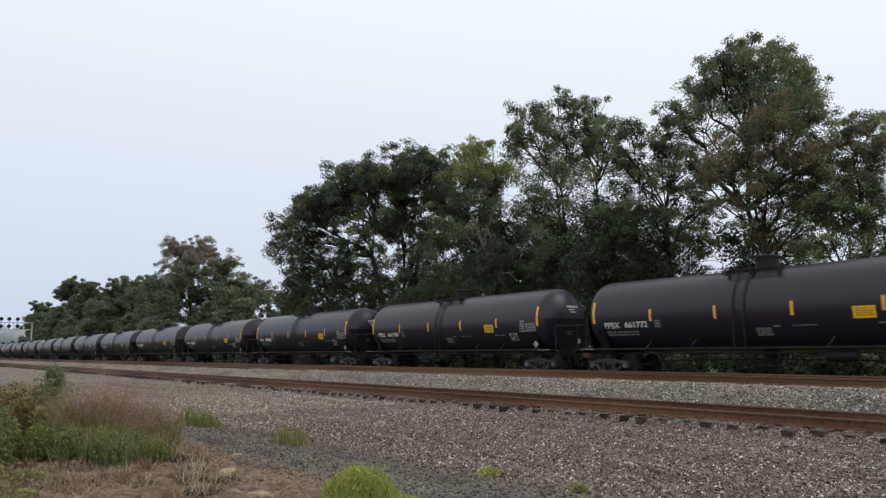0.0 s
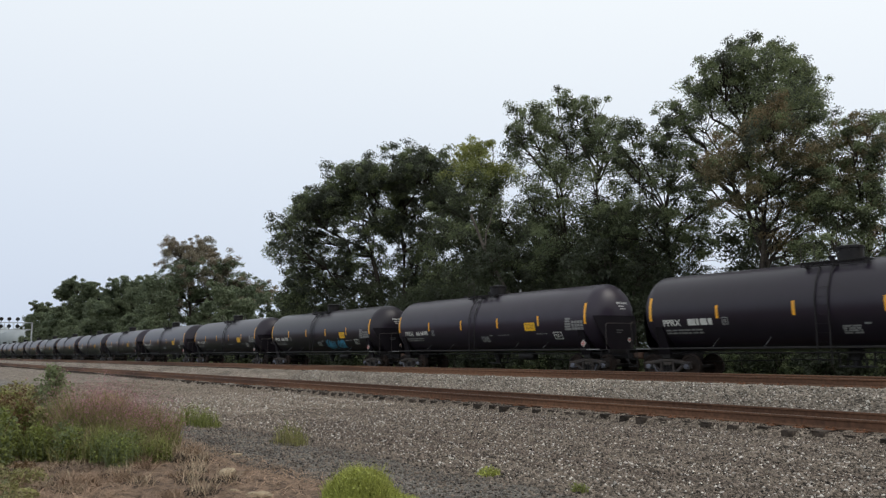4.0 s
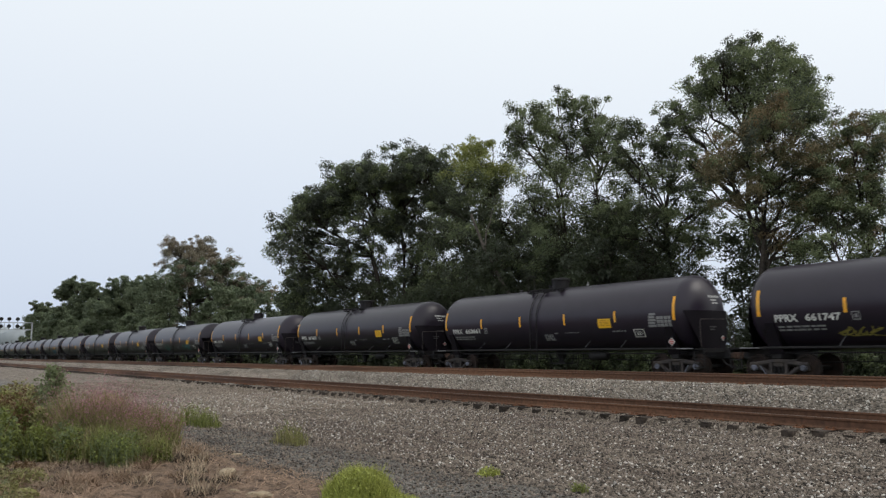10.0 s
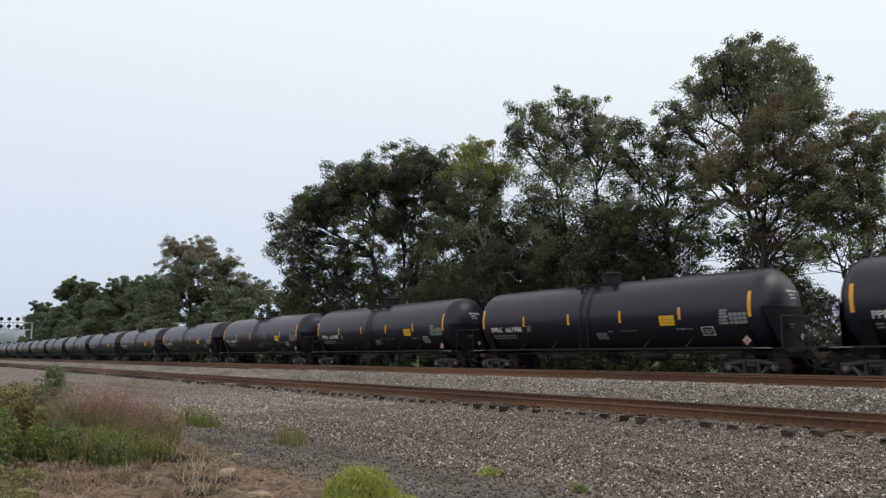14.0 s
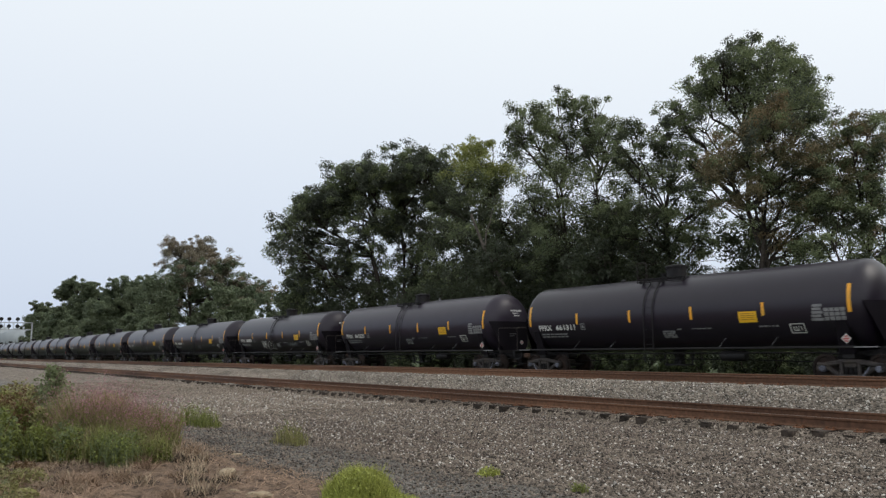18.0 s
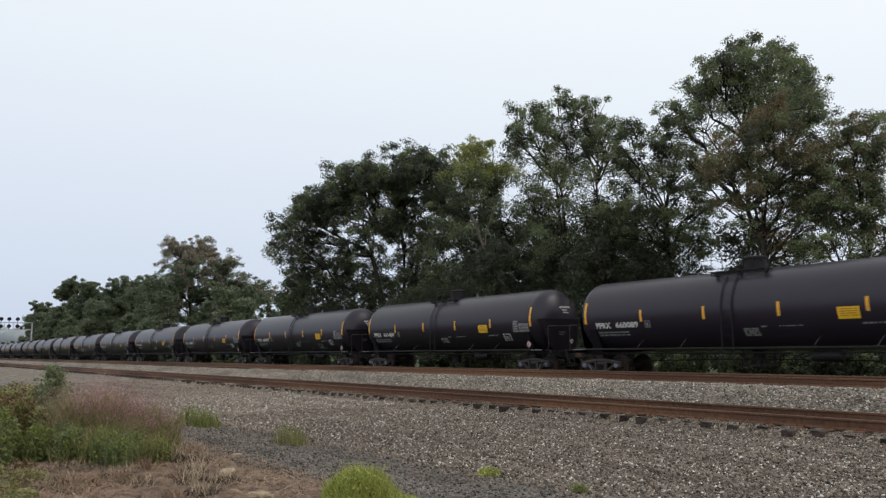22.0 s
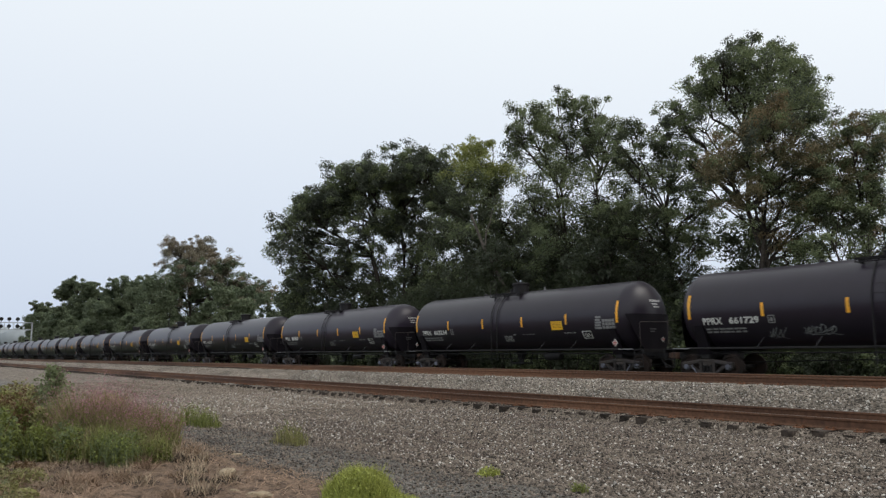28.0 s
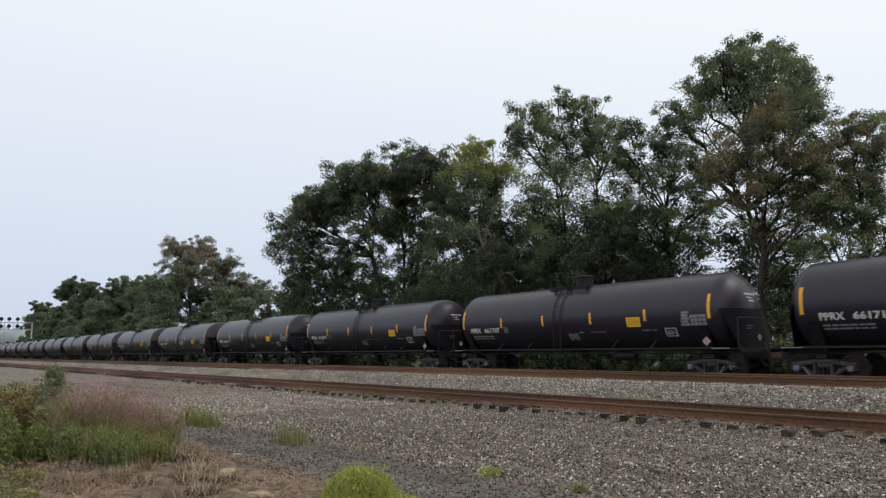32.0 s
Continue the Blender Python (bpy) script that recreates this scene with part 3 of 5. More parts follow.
    for k in range(3):
        for i in range(4):
            patch(bm, 6.51 + 0.178 * i, 6.51 + 0.178 * i + 0.150, 2.02 + 0.145 * k, 2.02 + 0.145 * k + 0.118)
    part("test_date_panel", bm, M["grey"], car, "grey stencilled table of small print", kind="stuff")
    bm = bmesh.new()
    c, q = (7.13, 1.42), 0.165
    bm.faces.new([bm.verts.new((c[0] + a, -1.43, c[1] + b)) for a, b in ((-q, 0), (0, -q), (q, 0), (0, q))])
    bmesh.ops.solidify(bm, geom=bm.faces[:], thickness=-0.012)
    hazard = part("hazard_placard", bm, M["white"], car, "white and red diamond placard in a holder")
    bm = bmesh.new()
    for a, b, w, h in ((0, 0.075, 0.055, 0.05), (0, 0.0, 0.125, 0.06), (0, -0.075, 0.06, 0.055)):
        box(bm, (c[0] + a, -1.445, c[1] + b), (w * 1.6, 0.008, h))
    part("print", bm, M["red"], hazard, kind="stuff")
    part("placard_holder", box(bmesh.new(), (c[0], -1.38, c[1]), (0.05, 0.08, 0.42)), M["black"], car)
    # head markings at the end that faces the camera
    bm = bmesh.new()
    for row, (z, a, b) in enumerate(((3.14, -0.20, 0.55), (3.02, -0.10, 0.30), (2.90, -0.02, 0.32))):
        y = a
        while y < b:
            w = 0.14 if row else 0.10
            pts = []
            for yy, zz in ((y, z), (y + w - 0.03, z), (y + w - 0.03, z + (0.085 if not row else 0.05)), (y, z + (0.085 if not row else 0.05))):
                rr = min((yy * yy + (zz - AXIS) ** 2) / R ** 2, 0.98)
                pts.append(bm.verts.new((HALF + 0.76 * math.sqrt(1 - rr) + 0.008, yy, zz)))
            bm.faces.new(pts)
            y += w
    part("head_lettering", bm, M["white"], car, kind="stuff")
    # ladder, crossover platform and handrails
    for s in (-1, 1):
        reach = R + 0.055
        arc = [(s * reach * math.sin(w), AXIS + reach * math.cos(w)) for w in np.linspace(radians(38), radians(90), 9)]
        arc = [(s * 1.03, 3.86)] + arc + [(s * reach, 1.9), (s * reach, 1.1), (s * (reach - 0.02), 0.62)]
        bm = pipe(bmesh.new(), [(-0.70, y, z) for y, z in arc], 0.022, 6)
        pipe(bm, [(-0.26, y, z) for y, z in arc], 0.022, 6)
        for k in range(9):
            z = 0.72 + 0.30 * k
            y = s * (math.sqrt(max(reach ** 2 - (z - AXIS) ** 2, 0.01)) if z > AXIS else reach)
            rod(bm, (-0.70, y, z), (-0.26, y, z), 0.006, 5)
        part("ladder", bm, M["black"], car, "dark ladder up the side of the tank")
    for s in (-1, 1):
        bm = bmesh.new()
        for k in range(5):                                  # open grating between two edge rails
            box(bm, (-0.22, s * (0.58 + 0.11 * k), 3.97), (2.2, 0.05, 0.03))
        part("walkway", bm, M["black"], car)
        bm = box(bmesh.new(), (-0.22, s * 1.06, 4.00), (2.24, 0.03, 0.035))
        box(bm, (-0.22, s * 1.06, 3.87), (2.24, 0.03, 0.035))
        for k in range(7):
            box(bm, (-1.31 + 0.363 * k, s * 1.06, 3.935), (0.04, 0.025, 0.13))
        for x in (-1.2, -0.22, 0.76):
            box(bm, (x, s * 0.80, 3.88), (0.06, 0.50, 0.10))
        part("edge_rail", bm, M["black"], car)
    for s in (-1, 1):
        bm = bmesh.new()
        pipe(bm, [(-1.30, s * 1.05, 3.98), (-1.30, s * 1.05, 4.62), (-1.25, s * 1.05, 4.68), (-0.90, s * 1.05, 4.70), (-0.84, s * 1.05, 4.62), (-0.84, s * 1.05, 3.98)], 0.014, 6)
        part("handrail", bm, M["truck"], car)
    part("vent_pipe", lathe(bmesh.new(), [(3.98, 0), (3.98, 0.10), (4.22, 0.10), (4.23, 0.14), (4.28, 0.14), (4.30, 0)], 14, (-0.75, 0, 0), "Z"), M["black"], car)
    bm = lathe(bmesh.new(), [(3.98, 0), (3.98, 0.40), (4.10, 0.40), (4.44, 0.42), (4.47, 0.45), (4.53, 0.45), (4.55, 0.41), (4.58, 0.26), (4.59, 0)], 28, (-0.12, 0, 0), "Z")
    dome = part("housing", bm, M["black"], car, "round black valve housing with a lid")
    smooth(dome, 30)
    bm = bmesh.new()
    for k in range(8):
        w = math.pi / 4 * k + 0.3
        box(bm, (-0.12 + 0.445 * math.cos(w), 0.445 * math.sin(w), 4.44), (0.04, 0.04, 0.12), 0, Matrix.Rotation(w, 4, "Z"))
    part("clamp_ring", bm, M["black"], dome, kind="stuff")
    part("relief_valve", lathe(bmesh.new(), [(4.05, 0), (4.05, 0.06), (4.16, 0.06), (4.17, 0.035), (4.25, 0.035), (4.26, 0.0)], 12, (1.62, 0, 0), "Z"), M["grey"], car, "pale relief valve")
    part("vacuum_valve", lathe(bmesh.new(), [(4.05, 0), (4.05, 0.11), (4.15, 0.11), (4.20, 0.05), (4.20, 0)], 12, (-2.9, 0, 0), "Z"), M["black"], car)
    # long side rails with slanting struts
    for s in (-1, 1):
        bm = box(bmesh.new(), (0, s * 1.50, 1.155), (14.9, 0.05, 0.07), 0.01)
        part("side_rail", bm, M["black"], car)
        for x in (-4.65, -2.6, 2.6, 4.6):
            bm = rod(bmesh.new(), (x - 0.03, s * 1.50, 1.15), (x + 0.07, s * 1.13, 1.52), 0.013, 6)
            part("strut", bm, M["dim"] if s < 0 else M["black"], car, "pale slanting strut" if s < 0 else "")
    # under the tank: sill stubs, outlet, reservoir and brake gear
    for e in (-1, 1):
        part("stub_sill", box(bmesh.new(), (e * 7.5, 0, 0.92), (2.6, 0.42, 0.36), 0.02), M["black"], car)
        part("body_bolster", box(bmesh.new(), (e * 7.0, 0, 0.86), (0.36, 2.2, 0.18), 0.02), M["black"], car)
        for s in (-1, 1):
            bm = bmesh.new()
            corners = [(-0.26, 1.14, 0.93), (0.26, 1.14, 0.93), (0.17, 1.46, 2.0), (-0.17, 1.46, 2.0)]
            inner, outer = ([bm.verts.new((e * 7.0 + x, s * (y - d), z)) for x, y, z in corners] for d in (0.10, 0.0))
            bm.faces.new(outer), bm.faces.new(inner[::-1])
            for k in range(4):
                bm.faces.new((inner[k], inner[(k + 1) % 4], outer[(k + 1) % 4], outer[k]))
            bmesh.ops.recalc_face_normals(bm, faces=bm.faces[:])
            part("saddle_web", bm, M["shield"], car)
        # saddle plate from the bolster up the tank
        bm = bmesh.new()
        rows = []
        for a in np.linspace(radians(-150), radians(-30), 15):
            rows.append([bm.verts.new((e * 7.0 + dx, (R + 0.02) * math.cos(a), AXIS + (R + 0.02) * math.sin(a))) for dx in (-0.28, 0.28)])
        for a, b in zip(rows, rows[1:]):
            bm.faces.new((a[0], b[0], b[1], a[1]))
        part("saddle", bm, M["black"], car)
        # flat trapezoid shield before the lower half of the head
        bm = bmesh.new()
        rows = []
        for z in (1.12, 1.30, 1.55, 1.85, 2.15, 2.40, 2.55, 2.62):
            wide = 0.70 + 0.74 * min(1.0, (z - 1.12) / 1.45) ** 0.8
            rows.append([bm.verts.new((e * (HALF + 0.07 + 0.76 * math.sqrt(1 - (y / 1.58) ** 2)), y, z)) for y in np.linspace(-wide, wide, 17)])
        faces = [bm.faces.new((a[k], a[k + 1], b[k + 1], b[k])) for a, b in zip(rows, rows[1:]) for k in range(16)]
        bmesh.ops.solidify(bm, geom=faces, thickness=0.025)
        smooth(part("head_shield", bm, M["shield"], car, "dark plate before the lower half of the tank head"))
        part("shield_lettering", box(bmesh.new(), (e * 8.21, -0.25, 1.98), (0.006, 0.42, 0.05)), M["dim"], car)
        part("shield_lettering", box(bmesh.new(), (e * 8.21, -0.30, 1.88), (0.006, 0.30, 0.05)), M["dim"], car)
        if e > 0:                                           # a second placard at the end of the car
            bm = bmesh.new()
            bm.faces.new([bm.verts.new((8.235, 0.34 + a, 1.55 + b)) for a, b in ((-0.13, 0), (0, -0.13), (0.13, 0), (0, 0.13))])
            bmesh.ops.solidify(bm, geom=bm.faces[:], thickness=-0.012)
            small = part("hazard_placard", bm, M["white"], car, "white and red diamond placard on the end shield")
            part("print", box(bmesh.new(), (8.252, 0.34, 1.55), (0.006, 0.15, 0.055)), M["red"], small)
        # end platform, handrail, steps, coupler
        bm = bmesh.new()
        for k in range(4):
            box(bm, (e * (8.22 + 0.11 * k), 0, 1.13), (0.08, 2.9, 0.05))
        box(bm, (e * 8.62, 0, 1.08), (0.06, 2.95, 0.16))
        part("end_platform", bm, M["black"], car)
        bm = bmesh.new()
        loop = [(-1.40, 1.15), (-1.40, 2.18), (-1.34, 2.26), (0.52, 2.28), (0.58, 2.20), (0.58, 1.15)]
        pipe(bm, [(e * 8.42, y, z) for y, z in loop], 0.014, 6)
        part("end_handrail", bm, M["truck"], car, "bent-pipe end handrail")
        for s in (-1, 1):
            bm = bmesh.new()
            for dx in (0.0, 0.42):
                rod(bm, (e * (8.14 + dx), s * 1.46, 1.12), (e * (8.14 + dx), s * 1.46, 0.42), 0.018, 6)
            for z in (0.44, 0.74):
                box(bm, (e * 8.35, s * 1.46, z), (0.42, 0.09, 0.03))
            part("step", bm, M["black"], car)
        part("marking_strip", box(bmesh.new(), (e * 7.76, -1.535, 1.15), (0.74, 0.012, 0.035)), M["grey"], car, "white strip on the sill")
        bm = bmesh.new()
        box(bm, (e * 8.78, 0, 0.88), (0.34, 0.20, 0.20), 0.03)
        box(bm, (e * 8.99, e * 0.04, 0.88), (0.22, 0.32, 0.30), 0.06)
        part("coupler", bm, M["coupler"], car, "rust-brown coupler")
        hose = [(e * 8.6, -e * 0.35, 0.75), (e * 8.75, -e * 0.35, 0.55), (e * 8.95, -e * 0.28, 0.45), (e * 9.08, -e * 0.2, 0.48)]
        part("air_hose", pipe(bmesh.new(), hose, 0.025, 6), M["black"], car)
    bm = bmesh.new()
    lathe(bm, [(-8.45, 0.0), (-8.45, 0.25), (-8.50, 0.27), (-8.53, 0.25), (-8.53, 0.0)], 20, (0, 0.75, 1.9))
    part("hand_brake", bm, M["black"], car)
    bm = lathe(bmesh.new(), [(0.52, 0), (0.52, 0.13), (0.70, 0.13), (0.72, 0.2), (0.80, 0.2), (0.98, 0.26), (1.08, 0.30)], 16, (-0.2, 0, 0), "Z")
    part("outlet_valve", bm, M["black"], car)
    bm = bmesh.new()
    for x in (-0.62, 0.22):
        rod(bm, (x, -0.42, 1.08), (x, -0.25, 0.50), 0.035, 6)
        rod(bm, (x, 0.42, 1.08), (x, 0.25, 0.50), 0.035, 6)
    box(bm, (-0.2, 0, 0.50), (1.0, 0.62, 0.06), 0.01)
    part("skid_guard", bm, M["black"], car)
    bm = lathe(bmesh.new(), [(2.0, 0), (2.02, 0.15), (2.08, 0.2), (3.0, 0.2), (3.06, 0.15), (3.08, 0)], 16, (0, -0.45, 0.86))
    smooth(part("air_reservoir", bm, M["black"], car))
    part("brake_pipe", pipe(bmesh.new(), [(-8.4, -0.5, 0.86), (-5.6, -0.62, 0.97), (1.8, -0.62, 0.97), (5.6, -0.62, 0.97), (8.4, -0.5, 0.86)], 0.028, 6), M["black"], car)
    part("brake_rod", pipe(bmesh.new(), [(-6.4, 0.2, 0.62), (-2.0, 0.3, 0.72), (2.2, 0.3, 0.72), (6.4, 0.2, 0.62)], 0.02, 6), M["black"], car)
    for x in (-7.0, 7.0):
        build_bogie(car, x)
    for x in (-7.89, -6.11, 6.11, 7.89):
        build_wheelset(car, x)
    return car


NUMBERS = {-1: "661703", 0: "661772", 1: "661697", 2: "661705", 3: "661695", 5: "661718", 6: "661711", 7: "661706", 8: "661683", 9: "660661", 10: "661747",
           11: "660108", 12: "661988", 13: "661986", 14: "661504", 16: "661325", 17: "661311", 18: "660403", 19: "660353", 20: "661404", 21: "660089",
           22: "661387", 23: "661749", 24: "661377", 26: "663214", 27: "661729", 28: "661795", 29: "661814", 30: "661707"}


def scrawl(bm, x, z, width, height, seed, count, w=0.035):
    """Sprayed strokes, hooks and bowls that spell nothing."""
    rng = random.Random(seed)
    cell = width / count
    for k in range(count):
        cx = x + cell * (k + 0.5)
        tall = height * rng.uniform(0.72, 1.05)
        base = z + height * rng.uniform(-0.06, 0.12)
        spread = rng.uniform(0.6, 1.3)

        def at(u, v):
            return (cx + cell * (u * spread + 0.75 * (v - 0.5)), base + tall * v)
        kind = rng.choice("abcd")
        if kind == "a":                                     # a stem with a bowl
            ribbon(bm, [at(-0.5, 0), at(-0.45, 0.5), at(-0.4, 1.0)], w)
            ribbon(bm, [at(-0.45 + 0.85 * math.sin(t), 0.5 + 0.45 * math.cos(t)) for t in np.linspace(0.0, 2.9, 9)], w, 0.0065)
        elif kind == "b":                                   # a hook
            turn = rng.uniform(0, 6.28)
            ribbon(bm, [at(0.55 * math.cos(t + turn), 0.5 + 0.5 * math.sin(t + turn)) for t in np.linspace(0.7, 4.9, 12)], w)
        elif kind == "c":                                   # a zigzag
            pts = [(-0.6, rng.uniform(0.6, 1.0)), (-0.15, 0.02), (0.1, rng.uniform(0.6, 0.9)), (0.4, 0.05), (0.7, 1.0)]
            for p, q in zip(pts, pts[1:]):
                ribbon(bm, [at(*p), at(*q)], w)
        else:                                               # a double curve with a tail
            ribbon(bm, [at(0.5 * math.sin(1.5 * t), 1.0 - t / 4.2) for t in np.linspace(0.2, 4.4, 12)], w)
            ribbon(bm, [at(-0.9, 0.3), at(0.0, 0.75), at(0.8, 0.9)], w * 0.8, 0.007)
    ribbon(bm, [(x - 0.08, z + 0.2 * height), (x + 0.3 * width, z - 0.06 * height), (x + 0.75 * width, z + 0.02), (x + width + 0.12, z - 0.1 * height)], w * 0.6, 0.008)
    return bm


SPRAYED = {2: (("blue", 1.40, 1.42, 1.15, 0.55, 9, 0.06), ("blue", 2.90, 1.44, 1.0, 0.54, 8, 0.065)), 5: (("spray", -0.2, 1.75, 0.9, 0.4, 3, 0.03), ("spray", 1.7, 1.7, 0.8, 0.4, 4, 0.03), ("spray", 3.0, 1.45, 2.8, 0.45, 11, 0.032), ("spray", 5.0, 1.9, 1.2, 0.3, 5, 0.03)),
           6: (("teal", -3.95, 1.50, 1.40, 0.66, 9, 0.028), ("teal", 1.95, 1.58, 2.20, 0.60, 11, 0.036)), 10: (("gold", -4.65, 1.52, 1.15, 0.28, 6, 0.045),), 19: (("spray", 3.5, 1.42, 0.62, 0.40, 2, 0.07),),
           27: (("spray", -4.3, 1.50, 0.5, 0.35, 2, 0.025), ("spray", -3.0, 1.58, 1.05, 0.32, 6, 0.028), ("white", -0.12, 2.06, 1.05, 0.34, 8, 0.034), ("spray", 3.12, 1.62, 1.1, 0.30, 8, 0.03), ("spray", 4.4, 1.50, 0.95, 0.28, 7, 0.028)), 15: (("white", -2.6, 1.45, 2.2, 0.62, 8, 0.04), ("spray", 2.2, 1.6, 1.5, 0.36, 7, 0.03)), 7: (("grey", 6.3, 1.62, 0.35, 0.18, 2, 0.03),)}

CARS = {}


def car_x(n, t):
    return PITCH * (n - 12) - SPEED * (t - 13.0) + float(np.interp(t, LAG_T, LAG))


def build_train():
    pattern = build_tank_car()
    unread = mark_bars(-5.71, -4.54, 2.01, 2.28, 1, 2, gap=0.1, word=0.22)
    unread_mesh = bpy.data.meshes.new("car_number")
    unread.to_mesh(unread_mesh)
    unread.free()
    for n in range(-12, 34):
        m = pose(car_x(n, 0.0), TRAIN_Y, TRAIN_TOP)
        car = pattern if n == -12 else copy_thing(pattern, m)
        car.matrix_world = m
        CARS[n] = car
    for n, car in CARS.items():
        if n == 31:                                         # its last figure never comes into view
            number = part("car_number", lettering("66171", -5.71, 2.02, 0.25, 0.95), M["white"], car, "white painted car number")
            part("figure", patch(bmesh.new(), -4.71, -4.54, 2.02, 2.27), M["white"], number)
        elif n in NUMBERS:
            part("car_number", lettering(NUMBERS[n], -5.71, 2.02, 0.25, 1.17), M["white"], car, "white painted car number")
        else:
            part("car_number", unread_mesh, M["white"], car, "white painted car number")
        if n in (1, 23):                                    # built the other way round: ladder and platform swap ends
            for ob in list(car.children):
                kind = ob.name.split(".")[0]
                if kind == "ladder":
                    ob.location.x += 0.96
                elif kind in ("walkway", "edge_rail"):
                    ob.location.x += 0.44
                elif kind == "repair_stencil":
                    bpy.data.objects.remove(ob)
        for k, (paint, x, z, w, h, loops, stroke) in enumerate(SPRAYED.get(n, ())):
            part("graffiti", scrawl(bmesh.new(), x, z, w, h, 10 * n + k, loops, stroke), M[paint], car, "sprayed graffiti scrawl")


build_train()


# ---------------- trees and bushes ----------------
def tube(verts, faces, pts, radii, seg=6):
    """Adds a tapered, bent tube to the lists."""
    n0 = len(verts)
    for k, (p, r) in enumerate(zip(pts, radii)):
        d = (Vector(pts[min(k + 1, len(pts) - 1)]) - Vector(pts[max(k - 1, 0)])).normalized()
        q = d.to_track_quat("Z", "Y")
        for i in range(seg):
            w = 2 * math.pi * i / seg
            verts.append(Vector(p) + q @ Vector((r * math.cos(w), r * math.sin(w), 0)))
    for k in range(len(pts) - 1):
        for i in range(seg):
            a, b = n0 + k * seg + i, n0 + k * seg + (i + 1) % seg
            faces.append((a, b, b + seg, a + seg))


def limb(rng, a, b, bend):
    """A wavering line from a to b, in five points."""
    a, b = Vector(a), Vector(b)
    out = []
    for k in range(6):
        t = k / 5
        p = a.lerp(b, t) + Vector((rng.uniform(-1, 1), rng.uniform(-1, 1), rng.uniform(-0.6, 1))) * bend * math.sin(math.pi * t)
        out.append(p)
    return out


def leaf_cloud(rng, centres, sizes, per, leaf, flat=0.75, turn=0.55):
    """Leaves, one small blade each, in clumps; most face out of their clump and up, turn says how far they stray."""
    centres, sizes = np.asarray(centres), np.asarray(sizes)
    n = len(centres) * per
    c = np.repeat(centres, per, 0)
    way = rng.normal(0, 1, (n, 3))
    way[:, 2] += 0.25
    way /= np.linalg.norm(way, axis=1, keepdims=True)
    off = way * (rng.uniform(0, 1, (n, 1)) ** 0.42) * 0.92
    off *= 1 + 0.28 * np.sin(5.0 * way[:, :1] + 9.0 * c[:, :1]) * np.sin(5.0 * way[:, 2:] + 7.0 * c[:, 2:])     # ragged clumps
    off = off * np.repeat(sizes, per)[:, None] * np.array([1, 1, flat])
    p = c + off
    out = way * 0.7 + np.array([0, 0, 0.45]) + rng.normal(0, turn, (n, 3))
    u = np.cross(out, rng.normal(0, 1, (n, 3)))
    u /= np.linalg.norm(u, axis=1, keepdims=True)
    w = np.cross(u, out)
    w /= np.linalg.norm(w, axis=1, keepdims=True)
    s = leaf * rng.uniform(0.6, 1.35, (n, 1))
    v = np.stack([p - u * s * 0.5, p + w * s * 0.30, p + u * s * 0.5, p - w * s * 0.30], 1)
    return v.reshape(-1, 3)


def quads(v):
    return np.arange(len(v), dtype=np.int32).reshape(-1, 4)


